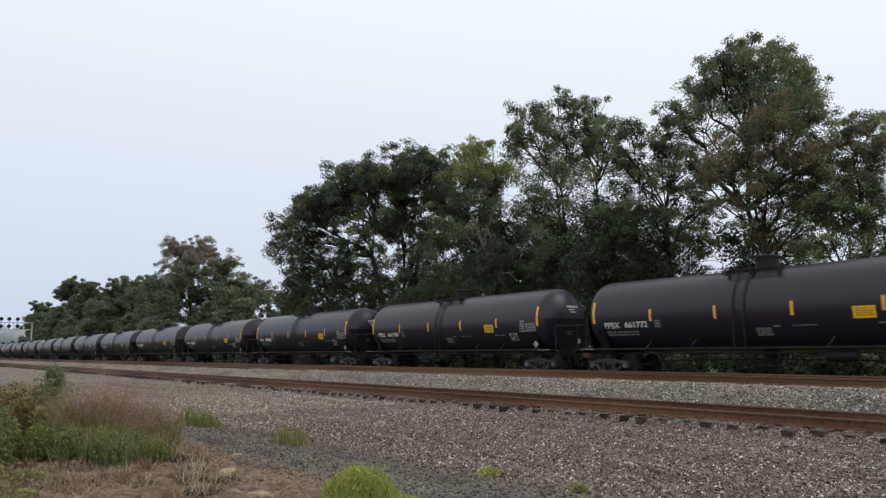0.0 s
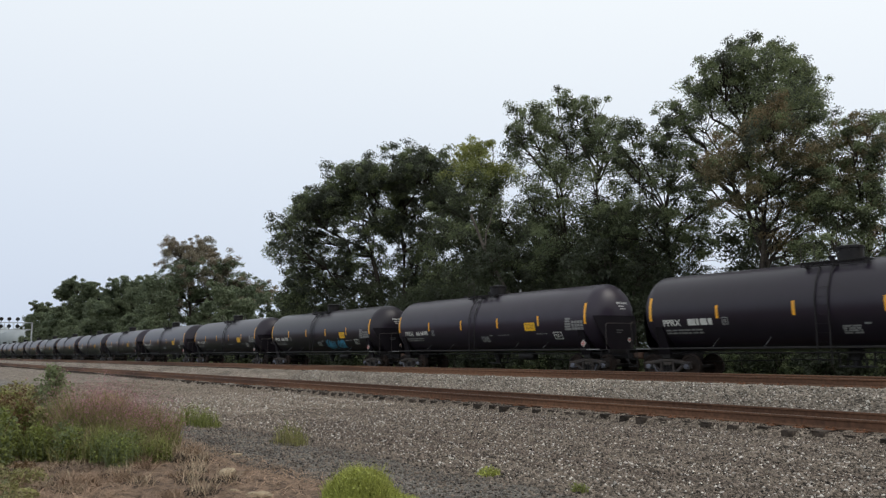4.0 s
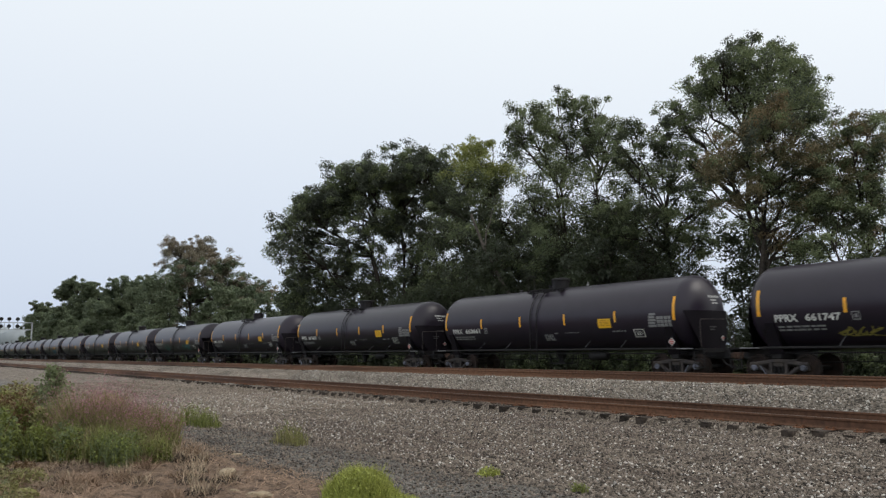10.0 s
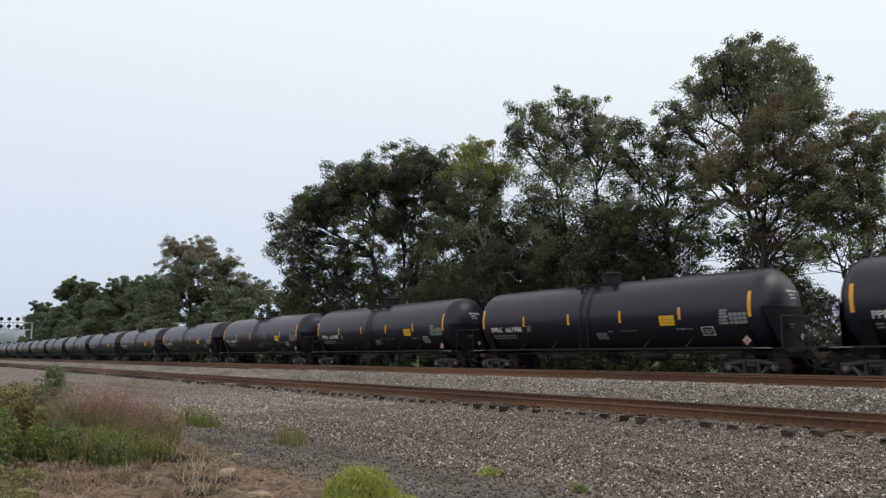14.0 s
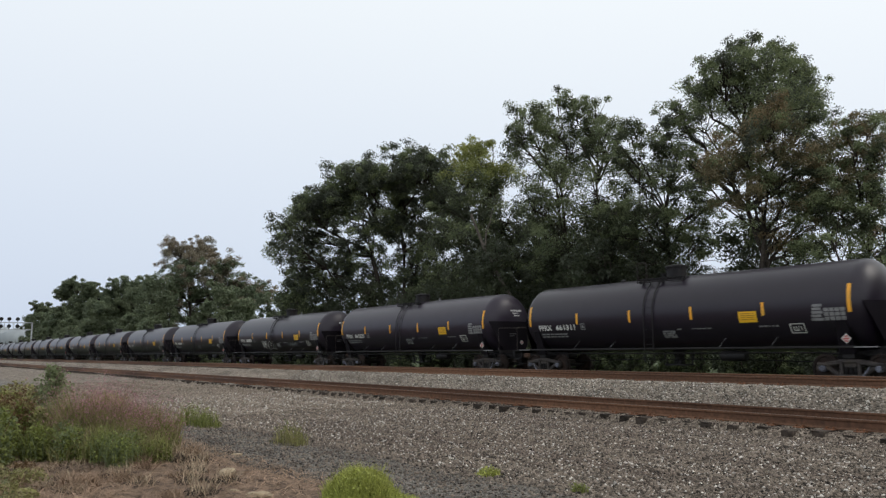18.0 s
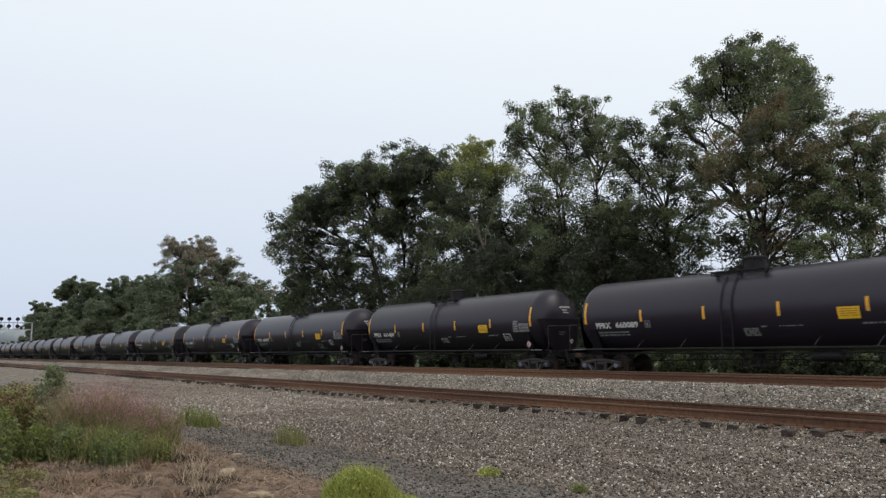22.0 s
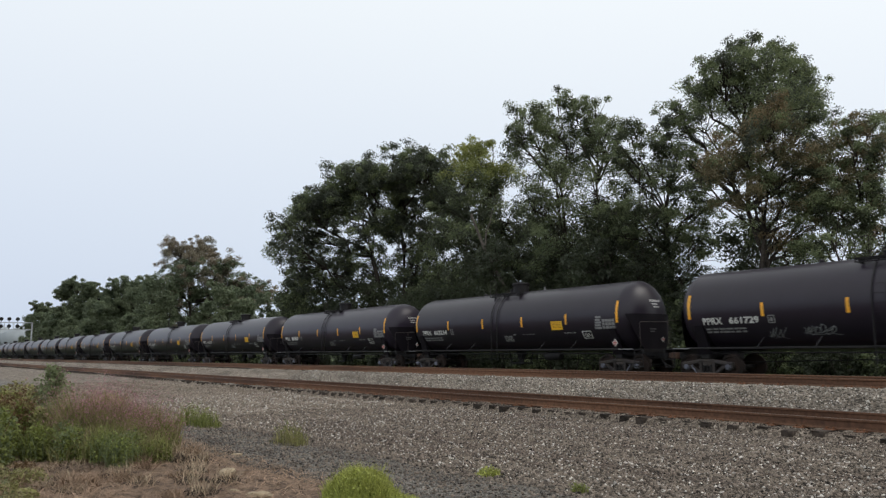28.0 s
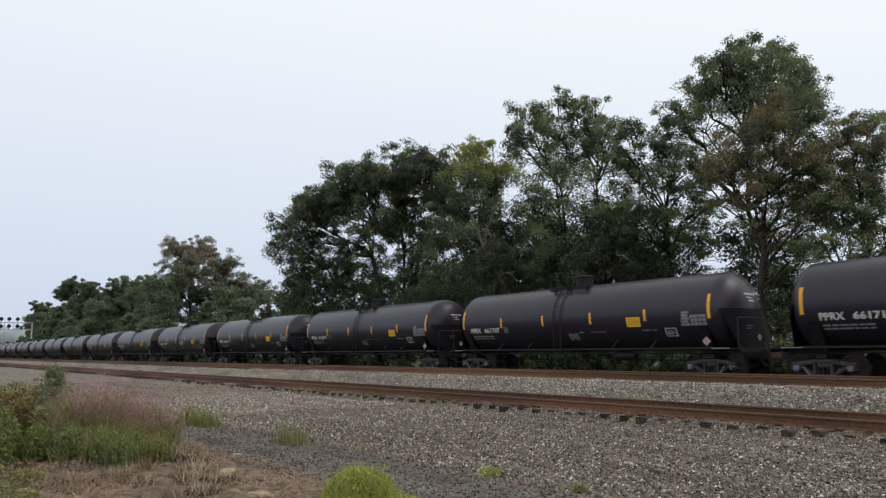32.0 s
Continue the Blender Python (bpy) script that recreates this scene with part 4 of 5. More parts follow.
def build_tree(name, label, base, lobes, mats, seed, leaf=0.2, per=85, dens=1.0, depth=0.8, trunks=1, bark="bark", lean=0.0, radius=None, swell=1.15, thin=0.8, crest=None, tip="yellow-green leaves at the top", extra=()):
    """A tree: trunk, limbs to each mass of its crown, twigs, and clumps of leaves with gaps. Lobes: (across, up, radius)."""
    rng, nr = random.Random(seed), np.random.default_rng(seed)
    z0 = float(ground_z(base[0], base[1])) - 0.1
    tree = empty(name, Matrix.Translation((base[0], base[1], z0)) @ Matrix.Rotation(YAW, 4, "Z"), label=label, category="tree")
    wide = max(abs(a) + r for a, _, r in lobes)
    away = Vector((base[0], base[1], 0))
    ahead = away.dot(Vector((-math.sin(YAW), math.cos(YAW), 0)))
    aside = away.dot(ACROSS) / ahead                      # masses set back or forward keep to the line of sight
    top = max(b + r for _, b, r in lobes) - z0
    low = min(b - r for _, b, r in lobes) - z0
    rad = radius or top * 0.016 + 0.05
    middle = sum(b for _, b, _ in lobes) / len(lobes) - z0
    verts, faces = [], []
    stems = []
    for k in range(trunks):
        tilt = (k - (trunks - 1) / 2) * top * 0.12 + lean
        pts = limb(rng, ((k - (trunks - 1) / 2) * rad * 2.2, 0, 0), (tilt, rng.uniform(-0.5, 0.5), top * 0.82), 0.035 * top)
        stems.append(pts)
        tube(verts, faces, pts, [rad * (1.25 if i == 0 else 1.0 - 0.17 * i) for i in range(6)], 8)
    centres, sizes = [], []
    for a, b, r in lobes:
        b -= z0
        back = rng.uniform(-1, 1) * wide * depth * 0.6
        c = Vector((a + back * (aside + a / ahead), back, b + back * (b + z0 - EYE.z) / ahead))
        stem = min(stems, key=lambda s: (s[4] - c).length)
        start = max((p for p in stem[1:5] if p.z < c.z * 0.9), key=lambda p: p.z, default=stem[1])
        line = limb(rng, start, c, 0.10 * (c - start).length)
        tube(verts, faces, line, [rad * (0.42 - 0.06 * i) for i in range(6)], 6)
        r *= swell
        count = max(3, int(1.1 * dens * (9 + 6.0 * r * r) * (1.25 if b > middle else thin)))
        if r < 0.75:
            count = 4
        sprays = []
        for _ in range(5 + int(3.0 * r)):                   # branches that end in sprays of leaves, with gaps between
            d = Vector((rng.gauss(0, 1), rng.gauss(0, 1), rng.gauss(0, 1))).normalized() * r * rng.uniform(0.45, 0.88)
            sprays.append(Vector((d.x, d.y * 1.1, d.z * 0.92)))
        for _ in range(count):
            d = Vector((rng.gauss(0, 1), rng.gauss(0, 1), 0.75 * rng.gauss(0, 1))) * (0.20 + 0.15 * r)
            e = c + rng.choice(sprays) + d
            if rng.random() < 0.45:
                d = Vector((rng.gauss(0, 1), rng.gauss(0, 1), rng.gauss(0, 1))).normalized() * r * rng.uniform(0.15, 1.0) ** 0.6
                e = c + Vector((d.x, d.y * 1.1, d.z * 0.92))
            centres.append(e[:])
            sizes.append(rng.uniform(0.45, 0.85) * min(1.0, 0.35 + r * 0.35) * (1.5 if r < 0.9 else 1.0 if r < 2 else 1.3))
            if rng.random() < 0.6:
                mid = line[rng.choice((3, 4, 5))]
                tube(verts, faces, [mid, mid.lerp(e, 0.5) + Vector((0, 0, 0.08 * r)), e], [rad * 0.10 + 0.01, rad * 0.06 + 0.008, 0.006], 4)
    for pts, r0 in extra:
        tube(verts, faces, pts, [r0 * (1 - 0.15 * i) for i in range(len(pts))], 7)
    mesh = bpy.data.meshes.new("trunk")
    mesh.from_pydata(verts, [], faces)
    smooth(part("trunk", mesh, M[bark], tree), 60)
    centres, sizes = np.array(centres), np.array(sizes) * 0.9
    per, leaf = int(per * 1.9), leaf * 0.76
    pick = nr.random(len(centres))
    share = 1.0 / len(mats)
    if crest:                                               # the top of the crown has leaves of its own colour
        high = centres[:, 2] > 0.80 * top
        v = leaf_cloud(nr, centres[high], sizes[high], per, leaf * 0.82)
        part("crown", raw_mesh("crown", v, quads(v)), M[crest], tree, tip)
        centres, sizes, pick = centres[~high], sizes[~high], pick[~high]
    for k, mname in enumerate(mats):
        sel = (pick >= k * share) & (pick < (k + 1) * share)
        v = leaf_cloud(nr, centres[sel], sizes[sel], per, leaf * 0.82)
        part("crown", raw_mesh("crown", v, quads(v)), M[mname], tree, "")
    return tree


build_tree("oak_tree", "broad dark green oak tree with sky showing through", (-63.7, 41.0),
           [(-9.7, 14.1, 2.5), (-6.7, 17.0, 2.6), (-3.5, 18.6, 2.4), (0.2, 20.0, 2.6), (3.9, 19.4, 2.6), (6.1, 17.4, 2.4), (-10.1, 11.2, 2.15), (-6.7, 12.7, 2.8), (-2.7, 14.4, 2.8), (1.3, 15.5, 2.8),
            (4.7, 13.5, 2.6), (-8.3, 15.7, 1.7), (-5.1, 18.0, 1.5), (-1.7, 19.6, 1.5), (2.3, 20.2, 1.4), (-5.6, 9.4, 2.6), (-1.6, 10.2, 2.6), (2.4, 10.4, 2.6), (-8.7, 8.8, 1.8)], ("oak", "oak", "green"), 21, leaf=0.30, per=85, dens=1.05, trunks=2, depth=0.5, radius=0.38, swell=1.3, thin=0.62)
# its lower leaves take darker colours, for the shade down in the thicket
build_tree("young_tree", "slender tree with yellow-green foliage at its top", (-45.8, 39.0),
           [(-0.6, 17.6, 1.4), (-1.8, 15.7, 1.7), (0.7, 15.5, 1.8), (-0.7, 13.2, 2.2), (1.6, 11.9, 2.0), (-1.6, 10.1, 2.3), (0.6, 9.2, 2.2), (-1.4, 18.6, 0.5), (0.4, 18.8, 0.5), (-3.4, 13.0, 1.4), (-3.6, 10.8, 1.6), (2.6, 11.6, 1.4), (2.8, 9.2, 1.5)], ("oak", "scrub", "green"), 22, leaf=0.24, dens=1.0, radius=0.2, swell=1.25, crest="fresh")
build_tree("locust_tree", "tall green tree with feathery open foliage", (-34.5, 38.0),
           [(-3.6, 17.2, 1.2), (-1.4, 17.7, 1.4), (0.5, 17.1, 1.4), (-3.3, 14.9, 1.6), (-0.6, 15.1, 1.7), (1.9, 15.2, 1.4), (-1.8, 12.5, 1.8), (0.9, 12.2, 1.7), (-3.7, 11.7, 1.7), (2.6, 11.5, 1.2), (-1.4, 9.3, 2.1), (1.6, 9.0, 1.9), (-4.1, 18.2, 0.5), (-1.6, 19.1, 0.5), (1.2, 18.5, 0.4), (3.0, 16.4, 0.5), (2.1, 16.9, 0.8), (-4.3, 16.0, 0.8), (-0.3, 18.3, 0.7)],
           ("green", "green", "scrub"), 23, leaf=0.20, dens=0.82, trunks=2, radius=0.22, swell=1.42)
build_tree("thin_tree", "slim green tree with open, see-through branches", (-27.8, 38.0),
           [(-1.9, 14.9, 0.7), (-0.2, 14.5, 0.9), (-1.2, 12.2, 1.1), (0.6, 11.9, 1.4), (-0.8, 9.6, 1.5), (1.1, 8.9, 1.4), (-2.3, 8.9, 1.4), (0.1, 7.2, 1.4), (1.9, 10.2, 1.2), (1.7, 7.6, 1.3), (2.1, 12.2, 1.0), (0.3, 13.4, 0.7), (-2.9, 14.6, 0.6), (-2.4, 12.9, 0.8), (-1.5, 10.6, 1.3), (-3.0, 9.8, 1.2), (1.8, 8.8, 1.3), (-2.6, 7.9, 1.3), (2.6, 10.4, 1.0), (0.2, 9.6, 1.2), (-3.6, 9.0, 1.2)], ("green", "scrub"), 24, leaf=0.19, dens=0.95, radius=0.16)
build_tree("tall_tree", "very tall green tree above the train", (-22.2, 38.0),
           [(-1.2, 17.3, 1.0), (0.3, 17.8, 0.9), (1.7, 17.0, 1.0), (3.0, 15.6, 1.1), (-2.6, 15.7, 1.1), (-0.6, 15.7, 1.5), (1.4, 15.0, 1.5), (3.6, 14.4, 1.2), (3.4, 16.0, 0.9), (-3.5, 14.5, 0.9), (-2.2, 13.6, 1.4), (0.0, 12.9, 1.5), (3.6, 12.3, 1.0), (-3.4, 12.1, 1.0),
            (0.8, 19.1, 0.4), (-0.9, 18.4, 0.5), (0.3, 18.7, 0.5), (2.2, 18.0, 0.5), (4.1, 15.7, 0.5), (2.2, 18.2, 0.7), (3.2, 17.2, 0.8), (-2.6, 10.4, 0.9), (1.8, 10.2, 1.2), (0.3, 8.4, 1.0), (2.6, 7.2, 1.1), (1.2, 5.8, 1.1), (3.4, 9.6, 0.9)],
           ("green", "oak", "green"), 25, leaf=0.18, dens=1.22, radius=0.26, swell=1.34, thin=0.5)
build_tree("browning_tree", "tree with foliage turning brown beside the tall tree", (-19.3, 34.5),
           [(0.4, 13.0, 1.0), (-0.7, 11.8, 1.0), (1.2, 11.8, 1.1), (-1.7, 10.1, 1.0), (0.1, 10.3, 1.1), (1.9, 10.1, 1.1), (-0.6, 8.9, 0.9), (1.3, 8.4, 1.1), (2.5, 8.4, 0.9), (-2.6, 10.6, 0.6), (2.9, 11.3, 0.6), (-1.9, 8.4, 0.6), (0.4, 6.7, 0.7), (1.9, 6.5, 0.8), (0.6, 7.6, 0.8)], ("russet", "green", "russet", "oak", "russet"), 26, leaf=0.16, dens=1.1, radius=0.2, swell=1.4, thin=0.55)
build_tree("edge_tree", "green tree with dead twigs at its top", (-16.0, 37.0),
           [(-0.2, 12.0, 0.8), (1.0, 12.1, 1.1), (-0.8, 10.0, 0.9), (0.5, 10.3, 1.2), (-1.1, 7.9, 1.0), (0.3, 7.9, 1.3), (-0.6, 6.4, 1.1), (1.2, 6.4, 1.2), (-2.4, 6.7, 0.8), (-2.2, 10.3, 0.8), (-2.4, 8.5, 0.9), (0.5, 9.2, 1.0), (1.2, 8.6, 1.0), (1.1, 10.9, 0.9), (-1.3, 9.1, 0.9), (0.9, 5.2, 1.0)], ("green", "green", "scrub", "russet"), 27, leaf=0.17, dens=1.05, radius=0.2, thin=0.6)
build_tree("young_tree", "young tree with fresh green leaves", (-15.9, 34.2), [(0.0, 8.4, 0.9), (-0.9, 7.6, 0.8), (0.8, 7.2, 0.9), (-0.2, 6.2, 0.9), (1.3, 5.6, 0.8), (-1.3, 6.0, 0.7)], ("green", "green", "scrub"), 32, leaf=0.17, dens=0.9, radius=0.1)
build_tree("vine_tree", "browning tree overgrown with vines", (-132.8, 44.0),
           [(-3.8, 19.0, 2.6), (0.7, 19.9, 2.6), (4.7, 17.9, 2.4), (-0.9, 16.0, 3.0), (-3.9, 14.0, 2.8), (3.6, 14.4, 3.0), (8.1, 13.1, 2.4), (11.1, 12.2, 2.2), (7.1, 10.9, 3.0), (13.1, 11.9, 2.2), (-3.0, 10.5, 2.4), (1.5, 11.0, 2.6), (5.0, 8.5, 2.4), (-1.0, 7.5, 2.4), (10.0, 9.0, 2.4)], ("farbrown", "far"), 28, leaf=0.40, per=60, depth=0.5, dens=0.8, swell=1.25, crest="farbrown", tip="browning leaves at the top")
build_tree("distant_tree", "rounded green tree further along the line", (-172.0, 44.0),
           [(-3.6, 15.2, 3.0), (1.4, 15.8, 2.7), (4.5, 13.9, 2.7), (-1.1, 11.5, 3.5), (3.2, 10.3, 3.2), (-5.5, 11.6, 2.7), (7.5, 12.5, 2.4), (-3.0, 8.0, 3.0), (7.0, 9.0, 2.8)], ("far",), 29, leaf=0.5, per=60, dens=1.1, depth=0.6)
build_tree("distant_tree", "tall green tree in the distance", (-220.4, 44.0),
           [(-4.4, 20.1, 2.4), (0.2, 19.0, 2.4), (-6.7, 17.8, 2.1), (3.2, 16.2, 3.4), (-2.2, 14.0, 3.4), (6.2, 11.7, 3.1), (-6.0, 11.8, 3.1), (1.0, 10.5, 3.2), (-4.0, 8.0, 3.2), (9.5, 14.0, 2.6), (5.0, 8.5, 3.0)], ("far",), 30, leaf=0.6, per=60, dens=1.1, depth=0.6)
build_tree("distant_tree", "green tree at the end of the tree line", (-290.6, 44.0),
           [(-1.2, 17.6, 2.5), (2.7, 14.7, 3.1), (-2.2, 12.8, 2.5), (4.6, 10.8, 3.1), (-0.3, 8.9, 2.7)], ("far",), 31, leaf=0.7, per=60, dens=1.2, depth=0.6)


def build_dead_trunk():
    """A bare pale trunk that leans out of the thicket."""
    verts, faces = [], []
    rng = random.Random(8)
    tube(verts, faces, limb(rng, (0, 0, 0), (-5.0, 0, 11.8), 0.25), [0.17, 0.16, 0.15, 0.13, 0.11, 0.08], 8)
    tube(verts, faces, limb(rng, (-4.0, 0, 9.4), (-3.4, 0.4, 12.2), 0.15), [0.07, 0.06, 0.05, 0.04, 0.03, 0.015], 5)
    mesh = bpy.data.meshes.new("dead_tree")
    mesh.from_pydata(verts, [], faces)
    mesh.materials.append(M["palebark"])
    ob = tagged(new("dead_tree", mesh), "bare pale trunk leaning among green trees", "dead tree")
    smooth(ob, 60).matrix_world = Matrix.Translation((-38.2, 37.5, -0.4)) @ Matrix.Rotation(YAW, 4, "Z")


build_dead_trunk()


def bush_pattern(label, size, mats, seed, leaf, per, name="bush"):
    """A shrub: several stems and clumps of leaves with an uneven top."""
    rng, nr = random.Random(seed), np.random.default_rng(seed)
    bush = empty(name, pose(0, 0, -50), label=label, category="bush", group="undergrowth behind the train")
    verts, faces, centres, sizes = [], [], [], []
    for k in range(13):
        high = rng.uniform(0.2, 0.95)
        c = Vector((rng.uniform(-1, 1) * size[0] * (1.05 - 0.5 * high), rng.uniform(-1, 1) * size[0] * 0.5, high * size[1]))
        tube(verts, faces, limb(rng, (c.x * 0.3, c.y * 0.3, 0), c, 0.15), [0.05, 0.045, 0.035, 0.03, 0.02, 0.012], 5)
        for _ in range(8):
            d = Vector((rng.gauss(0, 1), rng.gauss(0, 1), rng.gauss(0, 1))).normalized() * rng.uniform(0.3, 1.0) * size[0] * 0.34
            e = c + d
            e.z = max(0.15, e.z)
            centres.append(e[:])
            sizes.append(rng.uniform(0.35, 0.75) * size[0] * 0.34)
    mesh = bpy.data.meshes.new("stem")
    mesh.from_pydata(verts, [], faces)
    part("stem", mesh, M["bark"], bush)
    pick = nr.random(len(centres))
    centres, sizes = np.array(centres), np.array(sizes)
    for k, mname in enumerate(mats):
        sel = (pick >= k / len(mats)) & (pick < (k + 1) / len(mats))
        v = leaf_cloud(nr, centres[sel], sizes[sel], per, leaf, 0.85)
        part("foliage", raw_mesh("foliage", v, quads(v)), M[mname], bush)
    return bush


def random_lobes(rng, wide, low, high, r, count):
    return [(rng.uniform(-1, 1) * wide, low + (high - low) * (k + rng.random()) / count, r * rng.uniform(0.75, 1.2)) for k in range(count)]


def build_undergrowth():
    rng = random.Random(5)

    def plant(pattern, x, y, s):
        m = pose(x, y, float(ground_z(x, y)) - 0.08, 0, 0, rng.uniform(0, 360))
        copy_thing(pattern, m).scale = (s, s, s * rng.uniform(0.85, 1.15))

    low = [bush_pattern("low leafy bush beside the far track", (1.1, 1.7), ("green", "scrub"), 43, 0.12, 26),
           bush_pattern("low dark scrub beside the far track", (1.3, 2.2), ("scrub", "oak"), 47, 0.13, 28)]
    x = -7.0
    while x > -70:                                          # low growth by the track
        plant(low[rng.randrange(2)], x, rng.uniform(30.6, 33.0), rng.uniform(0.7, 1.2))
        x -= rng.uniform(0.7, 1.5)
    saplings = []
    # shade under the tall trees is put into these darker leaf colours
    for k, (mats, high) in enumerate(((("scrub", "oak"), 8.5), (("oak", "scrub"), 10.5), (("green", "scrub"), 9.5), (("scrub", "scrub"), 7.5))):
        saplings.append(build_tree("young_tree", "young tree in the thicket behind the train, leaves darkened for shade", (-24.0 - 9.0 * k, 40.0 + k), random_lobes(random.Random(60 + k), 1.5, 2.2, high, 1.5, 9),
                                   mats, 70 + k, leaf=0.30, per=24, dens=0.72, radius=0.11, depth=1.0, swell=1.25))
    x = -12.5
    while x > -84:                                          # thicket under the tall trees
        y = rng.uniform(34.5, 43.0)
        if not -24.0 < x * 35.0 / y < -19.4 and not -17.6 < x * 35.0 / y < -16.2:
            plant(rng.choice(saplings), x, y, rng.uniform(0.75, 1.15) * (0.72 if x > -17 else 1.05 if x < -52 else 1.0))
        x -= rng.uniform(1.5, 2.8) * (1 if x > -50 else 1.25)
    for x, y, s in ((-26.0, 37.0, 0.78), (-20.3, 37.5, 0.62), (-24.6, 36.0, 0.55)):      # beside the gap in the trees
        plant(saplings[0], x, y, s)
    x = -26.5
    while x < -11.5:                                        # young growth at its foot
        plant(saplings[2 if rng.random() < 0.5 else 0], x, rng.uniform(35.0, 37.0), rng.uniform(0.42, 0.55))
        x += rng.uniform(1.2, 1.9)
    for k in range(9):                                      # behind the oak
        plant(rng.choice(saplings), -66.0 + 2.3 * k, rng.uniform(43.5, 47.0), rng.uniform(0.85, 1.1))
    x = -34.5
    while x > -74:                                          # a back row in the shade-darkened leaf colours that closes the thicket
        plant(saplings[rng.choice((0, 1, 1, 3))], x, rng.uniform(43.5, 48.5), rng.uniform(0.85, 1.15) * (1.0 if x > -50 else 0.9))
        x -= rng.uniform(1.4, 2.3)
    x = 2.0
    while x < 75:                                           # unseen trees carry the line past the view, added to darken end reflections
        plant(rng.choice(saplings), x, rng.uniform(34.5, 40.0), rng.uniform(1.4, 2.0))
        x += rng.uniform(4.5, 7.5)
    x = -68.0
    while x > -142:                                         # and further along the line
        plant(low[rng.randrange(2)], x, rng.uniform(30.8, 33.5), rng.uniform(1.1, 1.6))
        x -= rng.uniform(2.2, 3.4)
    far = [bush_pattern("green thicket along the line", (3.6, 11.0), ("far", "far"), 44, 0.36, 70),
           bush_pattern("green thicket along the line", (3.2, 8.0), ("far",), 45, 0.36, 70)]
    x = -88.0
    while x > -275:
        plant(far[rng.randrange(2)], x, rng.uniform(36.0, 46.0), rng.uniform(0.95, 1.4))
        x -= rng.uniform(3.6, 5.8)
    x = -8.0
    while x > -66:                                          # a second row behind it
        plant(low[rng.randrange(2)], x, rng.uniform(33.2, 35.0), rng.uniform(0.8, 1.2))
        x -= rng.uniform(1.6, 2.6)
    for pattern in low + far:                               # the patterns themselves stand in the row too
        y, px = rng.uniform(42, 45), rng.uniform(-58, -48)
        pattern.matrix_world = pose(px, y, float(ground_z(px, y)) - 0.08)


build_undergrowth()


def build_far_woods():
    """A wooded rise far off, seen past the end of the tree line."""
    rng = np.random.default_rng(9)
    bm = bmesh.new()
    for k in range(70):
        x, y = -900 - rng.uniform(0, 120), 20 + 4.2 * k + rng.uniform(-3, 3)
        r = rng.uniform(9, 17)
        h = 16 + 14 * math.exp(-((y - 95) / 70.0) ** 2)
        m = Matrix.Translation((x, y, h * 0.5)) @ Matrix.Diagonal((r, r, h * rng.uniform(0.45, 0.75), 1))
        bmesh.ops.create_icosphere(bm, subdivisions=2, radius=1.0, matrix=m)
    for v in bm.verts:
        v.co += Vector(noise.noise_vector(v.co * 0.11)) * 3.5
    mesh = bpy.data.meshes.new("backdrop")
    bm.to_mesh(mesh)
    bm.free()
    # the mist over these woods is only in their colour
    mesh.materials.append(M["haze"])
    smooth(tagged(new("backdrop", mesh), "woods on the horizon, colour paled for haze", "woods", kind="structure"), 180)


build_far_woods()


# ---------------- weeds beside the camera ----------------
def blades(rng, count, spread, height, width, droop=0.35, dome=0.0, centre=(0, 0)):
    """Grass blades: tapered, bent strips of two quads each."""
    w = rng.uniform(0, 6.283, count)
    rr = np.sqrt(rng.uniform(0, 1, count))
    bx, by = centre[0] + spread[0] * rr * np.cos(w), centre[1] + spread[1] * rr * np.sin(w)
    h = height * rng.uniform(0.55, 1.1, count) * (1 - dome * rr * rr)
    ang = rng.uniform(0, 6.283, count)
    lean = rng.uniform(0.05, droop, count) * h
    dx, dy = np.cos(ang) * lean, np.sin(ang) * lean
    face = rng.uniform(0, 6.283, count)
    sx, sy = np.cos(face) * width * rng.uniform(0.6, 1.3, count), np.sin(face) * width * rng.uniform(0.6, 1.3, count)
    rows = []
    for t, k in ((0, 1.0), (0.55, 0.85), (1.0, 0.12)):
        cx, cy, cz = bx + dx * t * t, by + dy * t * t, h * t * (1 - 0.12 * t * droop)
        rows += [np.stack([cx - sx * k, cy - sy * k, cz], -1), np.stack([cx + sx * k, cy + sy * k, cz], -1)]
    v = np.stack(rows, 1)
    f = np.array([(0, 1, 3, 2), (2, 3, 5, 4)])
    faces = (f[None] + 6 * np.arange(count)[:, None, None]).reshape(-1, 4)
    tips = np.stack([bx + dx, by + dy, h], -1)
    return v.reshape(-1, 3), faces, tips


def leafy(rng, count, spread, height, leaf, flat=1.0, low=0.02):
    """Small leaves filling a low dome."""
    d = rng.normal(0, 1, (count, 3))
    d /= np.linalg.norm(d, axis=1, keepdims=True)
    r = rng.uniform(0.35, 1.0, (count, 1)) ** 0.6
    p = d * r
    p = np.stack([p[:, 0] * spread[0], p[:, 1] * spread[1], low + np.abs(p[:, 2]) * height], -1)
    return leaf_cloud(rng, p, np.full(count, leaf * 1.2), 3, leaf, flat)


def weed_thing(name, label, x, y, build, category="weed", turn=0.0):
    ob = empty(name, pose(x, y, float(ground_z(x, y) + ripple(x, y)) - 0.01, 0, 0, turn), label=label, category=category)
    for pname, mesh, mname, lab in build:
        part(pname, mesh, M[mname], ob, lab, kind="" if pname == "stem" else "stuff")
    return ob


def mesh_of(v, f=None):
    return raw_mesh("foliage", v, quads(v) if f is None else f)


